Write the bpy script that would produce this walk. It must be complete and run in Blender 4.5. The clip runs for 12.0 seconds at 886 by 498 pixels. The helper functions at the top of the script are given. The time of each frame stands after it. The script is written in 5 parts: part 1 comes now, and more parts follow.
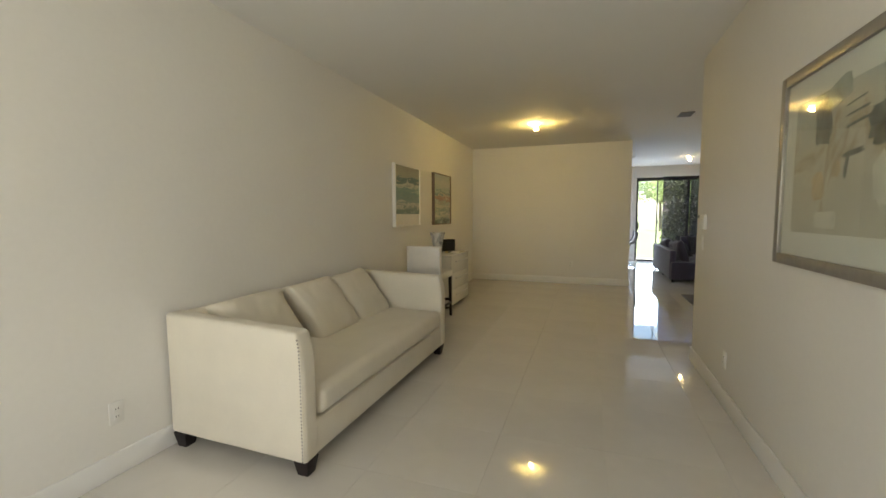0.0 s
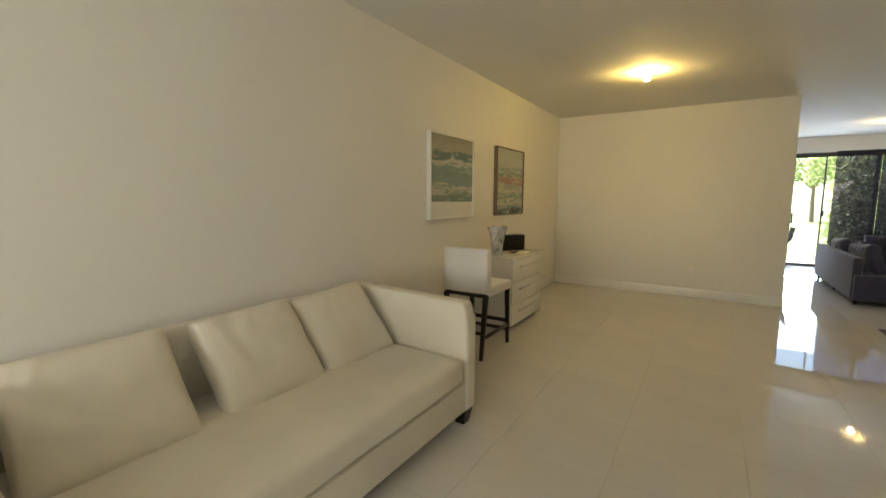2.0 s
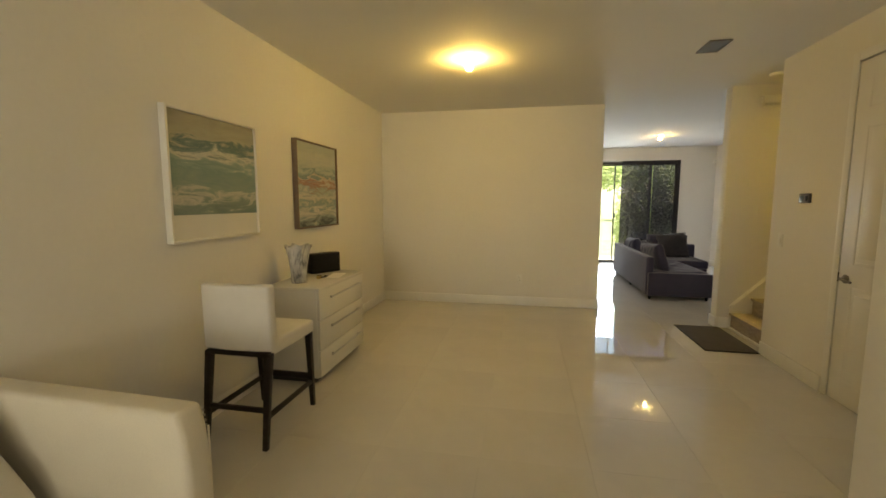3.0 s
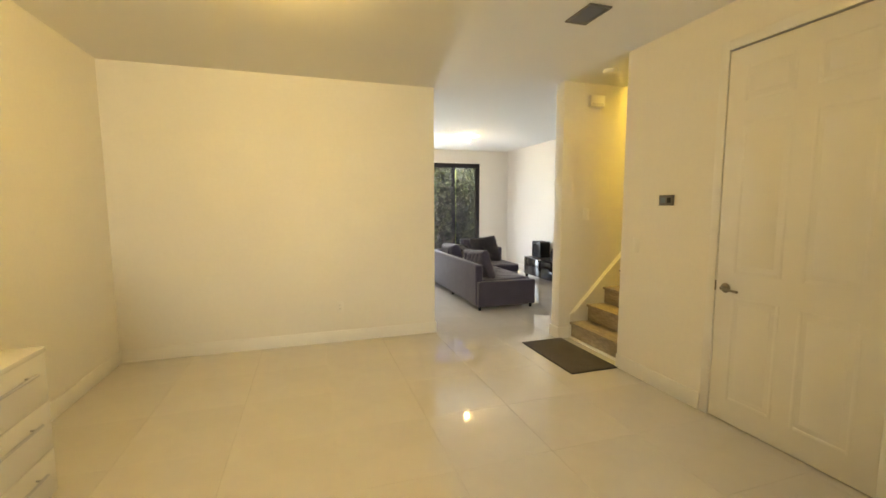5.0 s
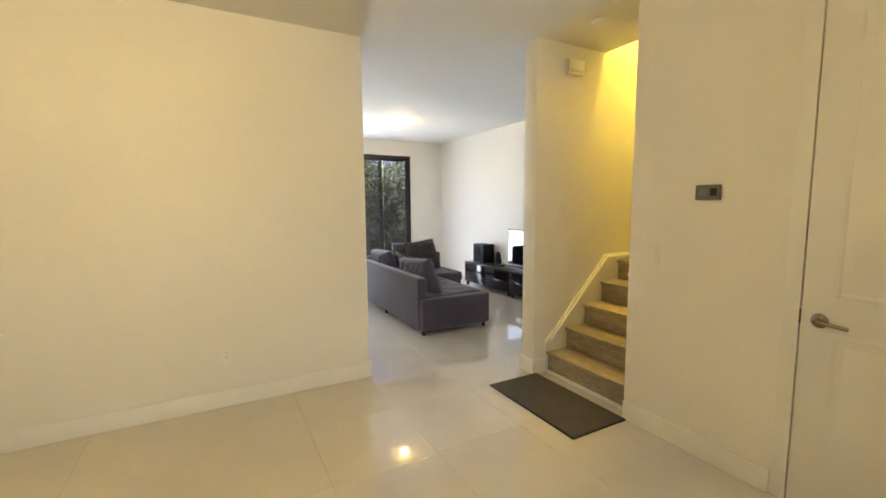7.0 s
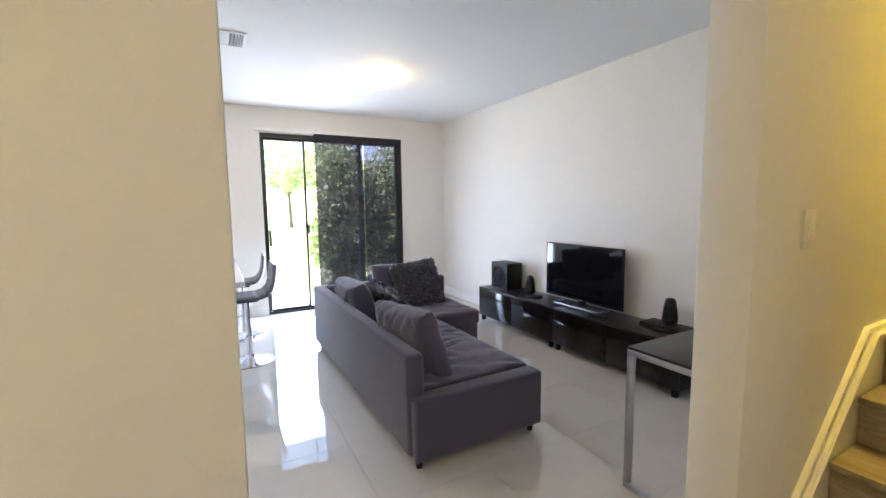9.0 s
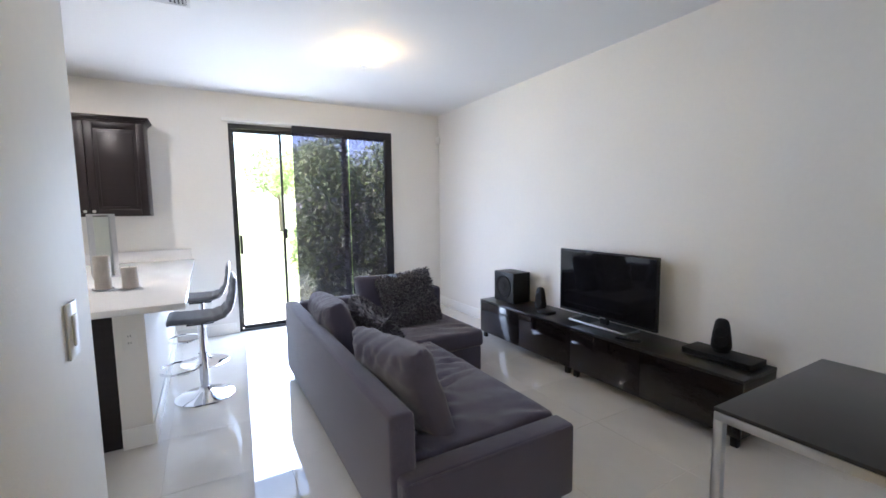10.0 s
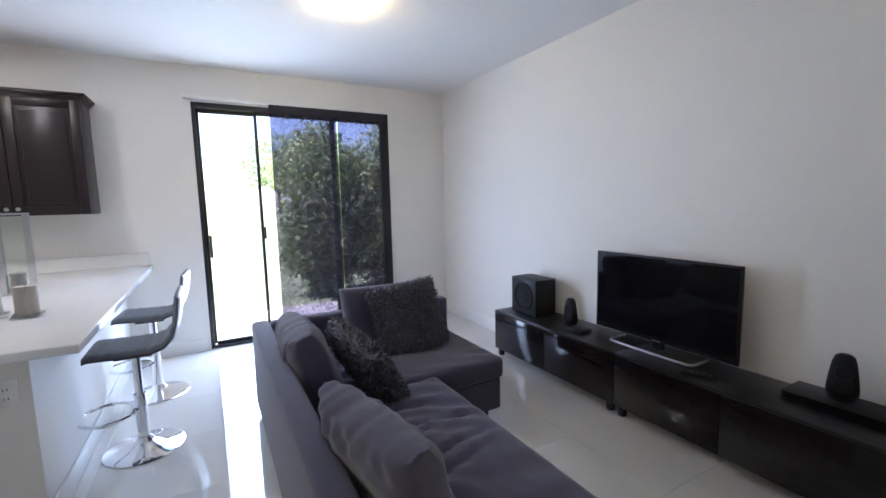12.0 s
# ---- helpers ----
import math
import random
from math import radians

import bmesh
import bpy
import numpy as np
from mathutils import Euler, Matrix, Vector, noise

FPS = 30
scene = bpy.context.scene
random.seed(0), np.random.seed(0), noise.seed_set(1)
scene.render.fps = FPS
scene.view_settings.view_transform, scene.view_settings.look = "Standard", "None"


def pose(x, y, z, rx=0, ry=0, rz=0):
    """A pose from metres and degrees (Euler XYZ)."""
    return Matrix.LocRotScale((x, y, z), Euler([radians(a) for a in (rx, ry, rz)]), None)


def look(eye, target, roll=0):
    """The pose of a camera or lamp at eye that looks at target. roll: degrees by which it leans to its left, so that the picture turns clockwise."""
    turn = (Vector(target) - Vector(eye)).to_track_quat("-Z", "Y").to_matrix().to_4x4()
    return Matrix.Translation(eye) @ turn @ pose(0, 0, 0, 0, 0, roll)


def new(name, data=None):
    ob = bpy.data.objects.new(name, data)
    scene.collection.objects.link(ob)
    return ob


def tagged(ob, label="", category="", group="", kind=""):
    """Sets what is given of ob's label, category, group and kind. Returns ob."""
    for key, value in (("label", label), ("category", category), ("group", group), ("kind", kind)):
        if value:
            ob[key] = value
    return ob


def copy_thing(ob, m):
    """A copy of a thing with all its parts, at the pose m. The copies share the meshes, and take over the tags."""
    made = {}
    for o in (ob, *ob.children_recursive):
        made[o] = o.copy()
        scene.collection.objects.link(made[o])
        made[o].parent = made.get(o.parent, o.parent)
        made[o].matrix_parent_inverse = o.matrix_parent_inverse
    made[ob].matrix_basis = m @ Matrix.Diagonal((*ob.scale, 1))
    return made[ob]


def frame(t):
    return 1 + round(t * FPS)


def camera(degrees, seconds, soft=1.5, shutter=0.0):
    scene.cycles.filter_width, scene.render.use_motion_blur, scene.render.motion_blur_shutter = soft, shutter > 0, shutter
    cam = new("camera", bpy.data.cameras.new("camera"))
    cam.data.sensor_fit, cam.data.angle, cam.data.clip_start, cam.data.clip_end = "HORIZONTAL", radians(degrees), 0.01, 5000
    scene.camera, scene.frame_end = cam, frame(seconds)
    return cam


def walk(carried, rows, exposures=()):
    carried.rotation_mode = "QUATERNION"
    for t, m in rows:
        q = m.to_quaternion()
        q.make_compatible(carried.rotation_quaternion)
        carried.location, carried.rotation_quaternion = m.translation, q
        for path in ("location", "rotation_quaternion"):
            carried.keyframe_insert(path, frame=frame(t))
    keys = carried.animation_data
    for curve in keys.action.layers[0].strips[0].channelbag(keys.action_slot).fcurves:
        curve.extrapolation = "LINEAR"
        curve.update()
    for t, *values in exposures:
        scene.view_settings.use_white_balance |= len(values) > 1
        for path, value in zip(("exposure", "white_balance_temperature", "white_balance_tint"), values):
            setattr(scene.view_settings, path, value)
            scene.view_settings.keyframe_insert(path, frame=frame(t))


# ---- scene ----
cam = camera(93.3, 12.0, 1.6)
PATH = [
    (0, (2.33, -0.038, 1.366), (1.675, 1.845, 1.204), -0.2),
    (0.3, (2.303, 0.173, 1.38), (1.394, 1.947, 1.212), 0.0),
    (0.5, (2.303, 0.307, 1.408), (1.263, 2.006, 1.233), 0.1),
    (1, (2.314, 0.624, 1.422), (1.054, 2.163, 1.216), 0.0),
    (1.5, (2.263, 1.032, 1.401), (0.989, 2.556, 1.17), 0.3),
    (2, (2.198, 1.572, 1.406), (1.131, 3.246, 1.169), 0.3),
    (2.5, (2.132, 2.141, 1.441), (1.457, 4.008, 1.203), 0.2),
    (3, (2.059, 2.64, 1.459), (1.681, 4.591, 1.237), 0.0),
    (3.5, (1.981, 3.11, 1.456), (1.899, 5.096, 1.233), 0.1),
    (3.7, (1.954, 3.27, 1.448), (1.963, 5.258, 1.228), -0.1),
    (5.3, (1.673, 4.222, 1.46), (2.379, 6.082, 1.257), -0.1),
    (5.5, (1.652, 4.318, 1.465), (2.412, 6.156, 1.263), -0.1),
    (6, (1.667, 4.54, 1.448), (2.56, 6.318, 1.248), -0.1),
    (6.5, (1.792, 4.866, 1.449), (2.746, 6.611, 1.238), -0.3),
    (7, (1.995, 5.302, 1.435), (2.944, 7.05, 1.225), -0.4),
    (7.2, (2.108, 5.524, 1.439), (3.04, 7.282, 1.229), -0.7),
    (8.8, (2.944, 7.178, 1.436), (3.895, 8.926, 1.23), -0.6),
    (9, (3.027, 7.375, 1.446), (3.984, 9.118, 1.237), -0.7),
    (9.5, (3.242, 7.797, 1.424), (4.212, 9.535, 1.226), -0.7),
    (10, (3.334, 7.971, 1.418), (4.316, 9.702, 1.225), -0.8),
    (10.5, (3.416, 8.131, 1.418), (4.403, 9.859, 1.224), -0.9),
    (11, (3.516, 8.297, 1.423), (4.507, 10.023, 1.229), -0.8),
    (11.5, (3.605, 8.485, 1.42), (4.585, 10.216, 1.212), -1.0),
    (12, (3.695, 8.66, 1.426), (4.66, 10.397, 1.198), -1.3),
]
EXPOSE = [(0, 2.12, 6800, 10), (0.5, 2.41, 6600, 10), (1, 2.64, 6500, 10), (1.5, 2.69, 6500, 10), (2, 2.44, 7000, 10), (2.5, 2.2, 7900, 10), (3, 2.35, 8300, 10),
          (3.5, 2.78, 9000, 10), (5.3, 3.3, 7900, 10), (6, 3.3, 7400, 10), (7.2, 3.22, 7200, 12), (8.8, 3.12, 6500, 15), (9.5, 3.04, 6300, 16), (11, 2.80, 6100, 16), (12, 2.62, 5950, 16)]
walk(cam, [(t, look(e, g, r)) for t, e, g, r in PATH], EXPOSE)

# ---- world and light ----
world = bpy.data.worlds.new("sky")
scene.world = world
world.use_nodes = True
wn = world.node_tree
sky = wn.nodes.new("ShaderNodeTexSky")
sky.sky_type, sky.sun_disc = "NISHITA", False
SUN_EL, SUN_AZ = 58, 268
sky.sun_elevation, sky.sun_rotation = radians(SUN_EL), radians(SUN_AZ)
wn.links.new(sky.outputs[0], wn.nodes["Background"].inputs[0])
wn.nodes["Background"].inputs[1].default_value = 0.15

sun_data = bpy.data.lights.new("sun", "SUN")
sun_data.energy, sun_data.angle, sun_data.color = 5.0, radians(0.5), (1, 0.95, 0.88)
sun = new("sun", sun_data)
ve, va = radians(SUN_EL), radians(SUN_AZ)
to_sun = Vector((math.sin(va) * math.cos(ve), math.cos(va) * math.cos(ve), math.sin(ve)))
sun.matrix_world = look(to_sun * 30, (0, 0, 0))


def area(name, size, energy, color, eye, target):
    d = bpy.data.lights.new(name, "AREA")
    d.shape, d.size, d.size_y, d.energy, d.color = "RECTANGLE", size[0], size[1], energy, color
    ob = new(name, d)
    ob.matrix_world = look(eye, target)
    return ob


def bulb(name, place, energy, color, radius):
    d = bpy.data.lights.new(name, "POINT")
    d.energy, d.color, d.shadow_soft_size = energy, color, radius
    ob = new(name, d)
    ob.location = place
    return ob


# sky light in the front window and in the open leaf of the patio door
area("front_window_light", (1.6, 1.4), 15.5, (1.0, 0.97, 0.92), (1.45, -2.52, 1.35), (1.45, 0.1, 3.3))
area("patio_door_light", (0.60, 1.8), 9.5, (0.60, 0.75, 1.0), (3.975, 13.33, 0.98), (3.975, 9.0, 0.98))
# bulb on the upper floor over the stair
bulb("stair_light", (5.5, 7.5, 4.6), 22, (1.0, 0.72, 0.12), 0.12)


# ---- materials ----
def mat(name, color, rough=0.5, metal=0.0, var=0.06, vscale=3.0, bump=0.0, bscale=200.0, grain=0.0, gscale=60.0,
        stretch=(1, 1, 1), spec=0.5, coat=0.0, obj_random=0.0, rvar=0.0, sheen=0.0):
    m = bpy.data.materials.new(name)
    m.use_nodes = True
    nt = m.node_tree
    b = nt.nodes["Principled BSDF"]
    b.inputs["Roughness"].default_value, b.inputs["Metallic"].default_value = rough, metal
    b.inputs["Specular IOR Level"].default_value = spec
    b.inputs["Coat Weight"].default_value = coat
    b.inputs["Coat Roughness"].default_value = 0.05
    if sheen:
        b.inputs["Sheen Weight"].default_value = sheen
    tc = nt.nodes.new("ShaderNodeTexCoord")
    mp = nt.nodes.new("ShaderNodeMapping")
    mp.inputs["Scale"].default_value = stretch
    nt.links.new(tc.outputs["Object"], mp.inputs[0])
    big = nt.nodes.new("ShaderNodeTexNoise")
    big.inputs["Scale"].default_value, big.inputs["Detail"].default_value = vscale, 5
    nt.links.new(mp.outputs[0], big.inputs[0])
    fine = nt.nodes.new("ShaderNodeTexNoise")
    fine.inputs["Scale"].default_value, fine.inputs["Detail"].default_value = gscale, 4
    nt.links.new(mp.outputs[0], fine.inputs[0])

    def scaled(socket, amount):
        n = nt.nodes.new("ShaderNodeMapRange")
        n.inputs[1].default_value, n.inputs[2].default_value = 0.25, 0.75
        n.inputs[3].default_value, n.inputs[4].default_value = 1 - amount, 1 + amount
        nt.links.new(socket, n.inputs[0])
        return n.outputs[0]

    mul = nt.nodes.new("ShaderNodeMath")
    mul.operation = "MULTIPLY"
    nt.links.new(scaled(big.outputs[0], var), mul.inputs[0])
    nt.links.new(scaled(fine.outputs[0], grain), mul.inputs[1])
    val = mul.outputs[0]
    if obj_random:
        oi = nt.nodes.new("ShaderNodeObjectInfo")
        r = nt.nodes.new("ShaderNodeMapRange")
        r.inputs[3].default_value, r.inputs[4].default_value = 1 - obj_random, 1 + obj_random
        nt.links.new(oi.outputs["Random"], r.inputs[0])
        m2 = nt.nodes.new("ShaderNodeMath")
        m2.operation = "MULTIPLY"
        nt.links.new(val, m2.inputs[0])
        nt.links.new(r.outputs[0], m2.inputs[1])
        val = m2.outputs[0]
    mix = nt.nodes.new("ShaderNodeVectorMath")
    mix.operation = "SCALE"
    mix.inputs[0].default_value = color
    nt.links.new(val, mix.inputs["Scale"])
    nt.links.new(mix.outputs[0], b.inputs["Base Color"])
    if rvar:
        rr = nt.nodes.new("ShaderNodeMapRange")
        rr.inputs[1].default_value, rr.inputs[2].default_value = 0.3, 0.7
        rr.inputs[3].default_value, rr.inputs[4].default_value = max(0.01, rough - rvar), rough + rvar
        nt.links.new(big.outputs[0], rr.inputs[0])
        nt.links.new(rr.outputs[0], b.inputs["Roughness"])
    if bump:
        bn = nt.nodes.new("ShaderNodeTexNoise")
        bn.inputs["Scale"].default_value, bn.inputs["Detail"].default_value = bscale, 3
        nt.links.new(mp.outputs[0], bn.inputs[0])
        bb = nt.nodes.new("ShaderNodeBump")
        bb.inputs["Strength"].default_value, bb.inputs["Distance"].default_value = bump, 0.004
        nt.links.new(bn.outputs[0], bb.inputs["Height"])
        nt.links.new(bb.outputs[0], b.inputs["Normal"])
    return m


def glow(name, color, strength):
    m = bpy.data.materials.new(name)
    m.use_nodes = True
    b = m.node_tree.nodes["Principled BSDF"]
    b.inputs["Base Color"].default_value = (0.9, 0.88, 0.82, 1)
    b.inputs["Emission Color"].default_value = (*color, 1)
    b.inputs["Emission Strength"].default_value = strength
    return m


def glass(name, color=(1, 1, 1), rough=0.0, ior=1.45):
    m = bpy.data.materials.new(name)
    m.use_nodes = True
    b = m.node_tree.nodes["Principled BSDF"]
    b.inputs["Base Color"].default_value = (*color, 1)
    b.inputs["Roughness"].default_value, b.inputs["IOR"].default_value = rough, ior
    b.inputs["Transmission Weight"].default_value = 1.0
    return m


def pane_glass(name):
    """Thin window glass: mostly clear, with a Fresnel gloss."""
    m = bpy.data.materials.new(name)
    m.use_nodes = True
    nt = m.node_tree
    nt.nodes.remove(nt.nodes["Principled BSDF"])
    out = nt.nodes["Material Output"]
    tr, gl, lw, pw, mx = (nt.nodes.new("ShaderNode" + k) for k in ("BsdfTransparent", "BsdfGlossy", "LayerWeight", "Math", "MixShader"))
    gl.inputs["Roughness"].default_value = 0.02
    tr.inputs[0].default_value = (0.96, 0.98, 0.97, 1)
    pw.operation = "POWER"
    pw.inputs[1].default_value = 4.0
    nt.links.new(lw.outputs["Facing"], pw.inputs[0])
    ad = nt.nodes.new("ShaderNodeMath")
    ad.operation = "MULTIPLY_ADD"
    ad.inputs[1].default_value, ad.inputs[2].default_value = 0.8, 0.035
    nt.links.new(pw.outputs[0], ad.inputs[0])
    nt.links.new(ad.outputs[0], mx.inputs[0])
    nt.links.new(tr.outputs[0], mx.inputs[1])
    nt.links.new(gl.outputs[0], mx.inputs[2])
    nt.links.new(mx.outputs[0], out.inputs[0])
    return m


def sheer(name, color, openness):
    """Woven screen fabric: part of the light goes straight through the weave."""
    m = bpy.data.materials.new(name)
    m.use_nodes = True
    nt = m.node_tree
    b = nt.nodes["Principled BSDF"]
    b.inputs["Base Color"].default_value = (*color, 1)
    b.inputs["Roughness"].default_value = 0.85
    tc = nt.nodes.new("ShaderNodeTexCoord")
    w = nt.nodes.new("ShaderNodeTexNoise")
    w.inputs["Scale"].default_value, w.inputs["Detail"].default_value = 26, 4
    nt.links.new(tc.outputs["Object"], w.inputs[0])
    r = nt.nodes.new("ShaderNodeMapRange")
    r.inputs[1].default_value, r.inputs[2].default_value = 0.3, 0.7
    r.inputs[3].default_value, r.inputs[4].default_value = openness * 0.8, openness * 1.2
    nt.links.new(w.outputs[0], r.inputs[0])
    tr, mx = nt.nodes.new("ShaderNodeBsdfTransparent"), nt.nodes.new("ShaderNodeMixShader")
    tr.inputs[0].default_value = (0.76, 0.68, 1.0, 1)
    nt.links.new(r.outputs[0], mx.inputs[0])
    nt.links.new(b.outputs[0], mx.inputs[1])
    nt.links.new(tr.outputs[0], mx.inputs[2])
    nt.links.new(mx.outputs[0], nt.nodes["Material Output"].inputs[0])
    return m


def art(name, stops, scale, stretch, warp=1.5, rough=0.6, rise=0.0, amount=1.0, offset=0.0):
    """Abstract brushwork: colours laid in warped strokes; rise: how far the tones follow the height."""
    m = bpy.data.materials.new(name)
    m.use_nodes = True
    nt = m.node_tree
    b = nt.nodes["Principled BSDF"]
    b.inputs["Roughness"].default_value = rough
    tc, mp = nt.nodes.new("ShaderNodeTexCoord"), nt.nodes.new("ShaderNodeMapping")
    mp.inputs["Scale"].default_value = stretch
    nt.links.new(tc.outputs["Object"], mp.inputs[0])
    n = nt.nodes.new("ShaderNodeTexNoise")
    n.inputs["Scale"].default_value, n.inputs["Detail"].default_value = scale, 7
    n.inputs["Distortion"].default_value, n.inputs["Roughness"].default_value = warp, 0.58
    nt.links.new(mp.outputs[0], n.inputs[0])
    sp = nt.nodes.new("ShaderNodeSeparateXYZ")
    nt.links.new(tc.outputs["Object"], sp.inputs[0])
    hi, mix = nt.nodes.new("ShaderNodeMath"), nt.nodes.new("ShaderNodeMath")
    hi.operation = mix.operation = "MULTIPLY_ADD"
    hi.inputs[1].default_value, hi.inputs[2].default_value = rise, offset - 0.5 * amount * (1 if rise else 0)
    nt.links.new(sp.outputs["Z"], hi.inputs[0])
    mix.inputs[1].default_value = amount
    nt.links.new(n.outputs[0], mix.inputs[0])
    nt.links.new(hi.outputs[0], mix.inputs[2])
    cr = nt.nodes.new("ShaderNodeValToRGB")
    e = cr.color_ramp.elements
    while len(e) < len(stops):
        e.new(0.5)
    for el, (p, c) in zip(e, stops):
        grey = sum(c) / 3
        el.position, el.color = p, (*(0.68 * v + 0.32 * grey for v in c), 1)
    nt.links.new(mix.outputs[0], cr.inputs[0])
    nt.links.new(cr.outputs[0], b.inputs["Base Color"])
    bu = nt.nodes.new("ShaderNodeBump")
    bu.inputs["Strength"].default_value, bu.inputs["Distance"].default_value = 0.3, 0.003
    nt.links.new(n.outputs[0], bu.inputs["Height"])
    nt.links.new(bu.outputs[0], b.inputs["Normal"])
    return m


PAINT = mat("wall_paint", (0.81, 0.79, 0.745), 0.62, var=0.025, vscale=0.9, bump=0.12, bscale=170, grain=0.012, gscale=30)
CEIL = mat("ceiling_paint", (0.80, 0.79, 0.76), 0.8, var=0.02, vscale=0.8, bump=0.35, bscale=110)
TRIM = mat("trim_paint", (0.82, 0.81, 0.78), 0.35, var=0.03, vscale=4, bump=0.05, bscale=60)
DOORP = mat("door_paint", (0.80, 0.78, 0.73), 0.42, var=0.025, vscale=3, bump=0.06, bscale=90)
TILE = mat("polished_tile", (0.64, 0.615, 0.57), 0.03, var=0.035, vscale=1.6, grain=0.02, gscale=9, obj_random=0.012, rvar=0.012, bump=0.003, bscale=5, spec=0.95)
GROUT = mat("grout", (0.62, 0.595, 0.55), 0.9, var=0.1, vscale=8)
IVORY = mat("ivory_fabric", (0.74, 0.685, 0.565), 0.75, var=0.04, vscale=5, bump=0.35, bscale=420, grain=0.04, gscale=240, sheen=0.15)
NAIL = mat("brushed_nickel", (0.55, 0.53, 0.5), 0.3, 1.0, var=0.05)
ESPR = mat("espresso_wood", (0.019, 0.0135, 0.0135), 0.34, var=0.2, vscale=4, grain=0.2, gscale=30, stretch=(1, 1, 8), bump=0.04, bscale=60, spec=0.3)
GLOSSBLK = mat("black_brown_lacquer", (0.012, 0.009, 0.009), 0.1, var=0.15, vscale=3, grain=0.15, gscale=40, stretch=(6, 1, 6), spec=0.32)
BLKTOP = mat("black_brown_top", (0.012, 0.0105, 0.0105), 0.3, var=0.15, vscale=3, grain=0.2, gscale=50, stretch=(6, 1, 1), bump=0.05, bscale=80)
BLACKP = mat("black_plastic", (0.009, 0.009, 0.0095), 0.42, var=0.05, bump=0.06, bscale=300, spec=0.25)
CLOTHBLK = mat("speaker_cloth", (0.010, 0.010, 0.011), 0.9, var=0.1, bump=0.5, bscale=600)
SCREEN = mat("screen_glass", (0.006, 0.006, 0.007), 0.04, var=0.02, spec=0.6)
GREY = mat("charcoal_fabric", (0.063, 0.057, 0.090), 0.95, var=0.10, vscale=6, bump=0.5, bscale=420, grain=0.30, gscale=300, sheen=0.34, spec=0.25)
GREY2 = mat("grey_cushion_fabric", (0.071, 0.064, 0.096), 0.95, var=0.10, vscale=7, bump=0.5, bscale=420, grain=0.28, gscale=300, sheen=0.34, spec=0.25)
SHAG = mat("shaggy_fabric", (0.046, 0.041, 0.056), 0.38, var=0.6, vscale=38, grain=0.3, gscale=160, sheen=0.4)
WHITELAC = mat("white_lacquer", (0.80, 0.785, 0.74), 0.16, var=0.015, vscale=2, spec=0.5)
WHITELEA = mat("white_leather", (0.80, 0.77, 0.72), 0.45, var=0.04, vscale=8, bump=0.15, bscale=140)
DARKLEA = mat("dark_grey_leather", (0.055, 0.055, 0.062), 0.38, var=0.08, vscale=9, bump=0.2, bscale=160)
CHROME = mat("chrome", (0.86, 0.86, 0.88), 0.06, 1.0, var=0.02)
STEEL = mat("brushed_steel", (0.52, 0.52, 0.53), 0.3, 1.0, var=0.05, grain=0.08, gscale=200, stretch=(1, 1, 12))
BRONZE = mat("dark_bronze_aluminium", (0.022, 0.02, 0.02), 0.4, var=0.1, vscale=6)
BLINDF = sheer("charcoal_screen_fabric", (0.030, 0.028, 0.046), 0.17)
BLINDS = mat("blind_hem_fabric", (0.022, 0.02, 0.024), 0.85, var=0.08, vscale=6, bump=0.4, bscale=420)
QUARTZ = mat("white_quartz", (0.80, 0.79, 0.77), 0.12, var=0.02, vscale=5, grain=0.04, gscale=160)
CANDLE = mat("grey_wax", (0.42, 0.38, 0.33), 0.55, var=0.12, vscale=12, grain=0.1, gscale=70, stretch=(1, 1, 0.4), bump=0.2, bscale=60)
STAIRW = mat("stair_plank", (0.33, 0.275, 0.21), 0.42, var=0.22, vscale=3.0, grain=0.3, gscale=14, stretch=(7, 1, 7), bump=0.12, bscale=30)
MAT = mat("door_mat_pile", (0.085, 0.075, 0.07), 0.95, var=0.12, vscale=7, bump=0.9, bscale=260, grain=0.2, gscale=180)
PLATE = mat("white_plastic", (0.8, 0.79, 0.75), 0.35, var=0.01)
# near-black as painted shade: outlet slots, behind vent slats, under the chest
SLOT = mat("slot_shadow", (0.05, 0.048, 0.045), 0.6, var=0.05)
VENTM = mat("vent_enamel", (0.62, 0.61, 0.58), 0.45, var=0.04)
VENTD = mat("grey_vent_enamel", (0.14, 0.13, 0.115), 0.5, var=0.08)
DARKNI = mat("dark_nickel", (0.26, 0.235, 0.2), 0.32, 1.0, var=0.05)
GREYTH = mat("grey_plastic", (0.11, 0.105, 0.1), 0.35, var=0.03)
LCD = mat("display_panel", (0.16, 0.2, 0.24), 0.15, var=0.03)
PANE = pane_glass("window_glass")
CLEAR = glass("clear_glass", (0.95, 0.97, 0.98))
BULB = glow("lit_bulb_glass", (1.0, 0.70, 0.21), 123.0)
BULB_DIM = glow("lit_dim_bulb_glass", (1.0, 0.71, 0.29), 52.0)
DOWNLIGHT = glow("lit_downlight_lens", (1.0, 0.94, 0.86), 82.0)
GRASS = mat("lawn", (0.20, 0.235, 0.115), 0.9, var=0.3, vscale=1.2, grain=0.4, gscale=40, bump=0.8, bscale=60)
LEAF = mat("leaves", (0.095, 0.12, 0.05), 0.5, var=0.35, vscale=5, grain=0.2)
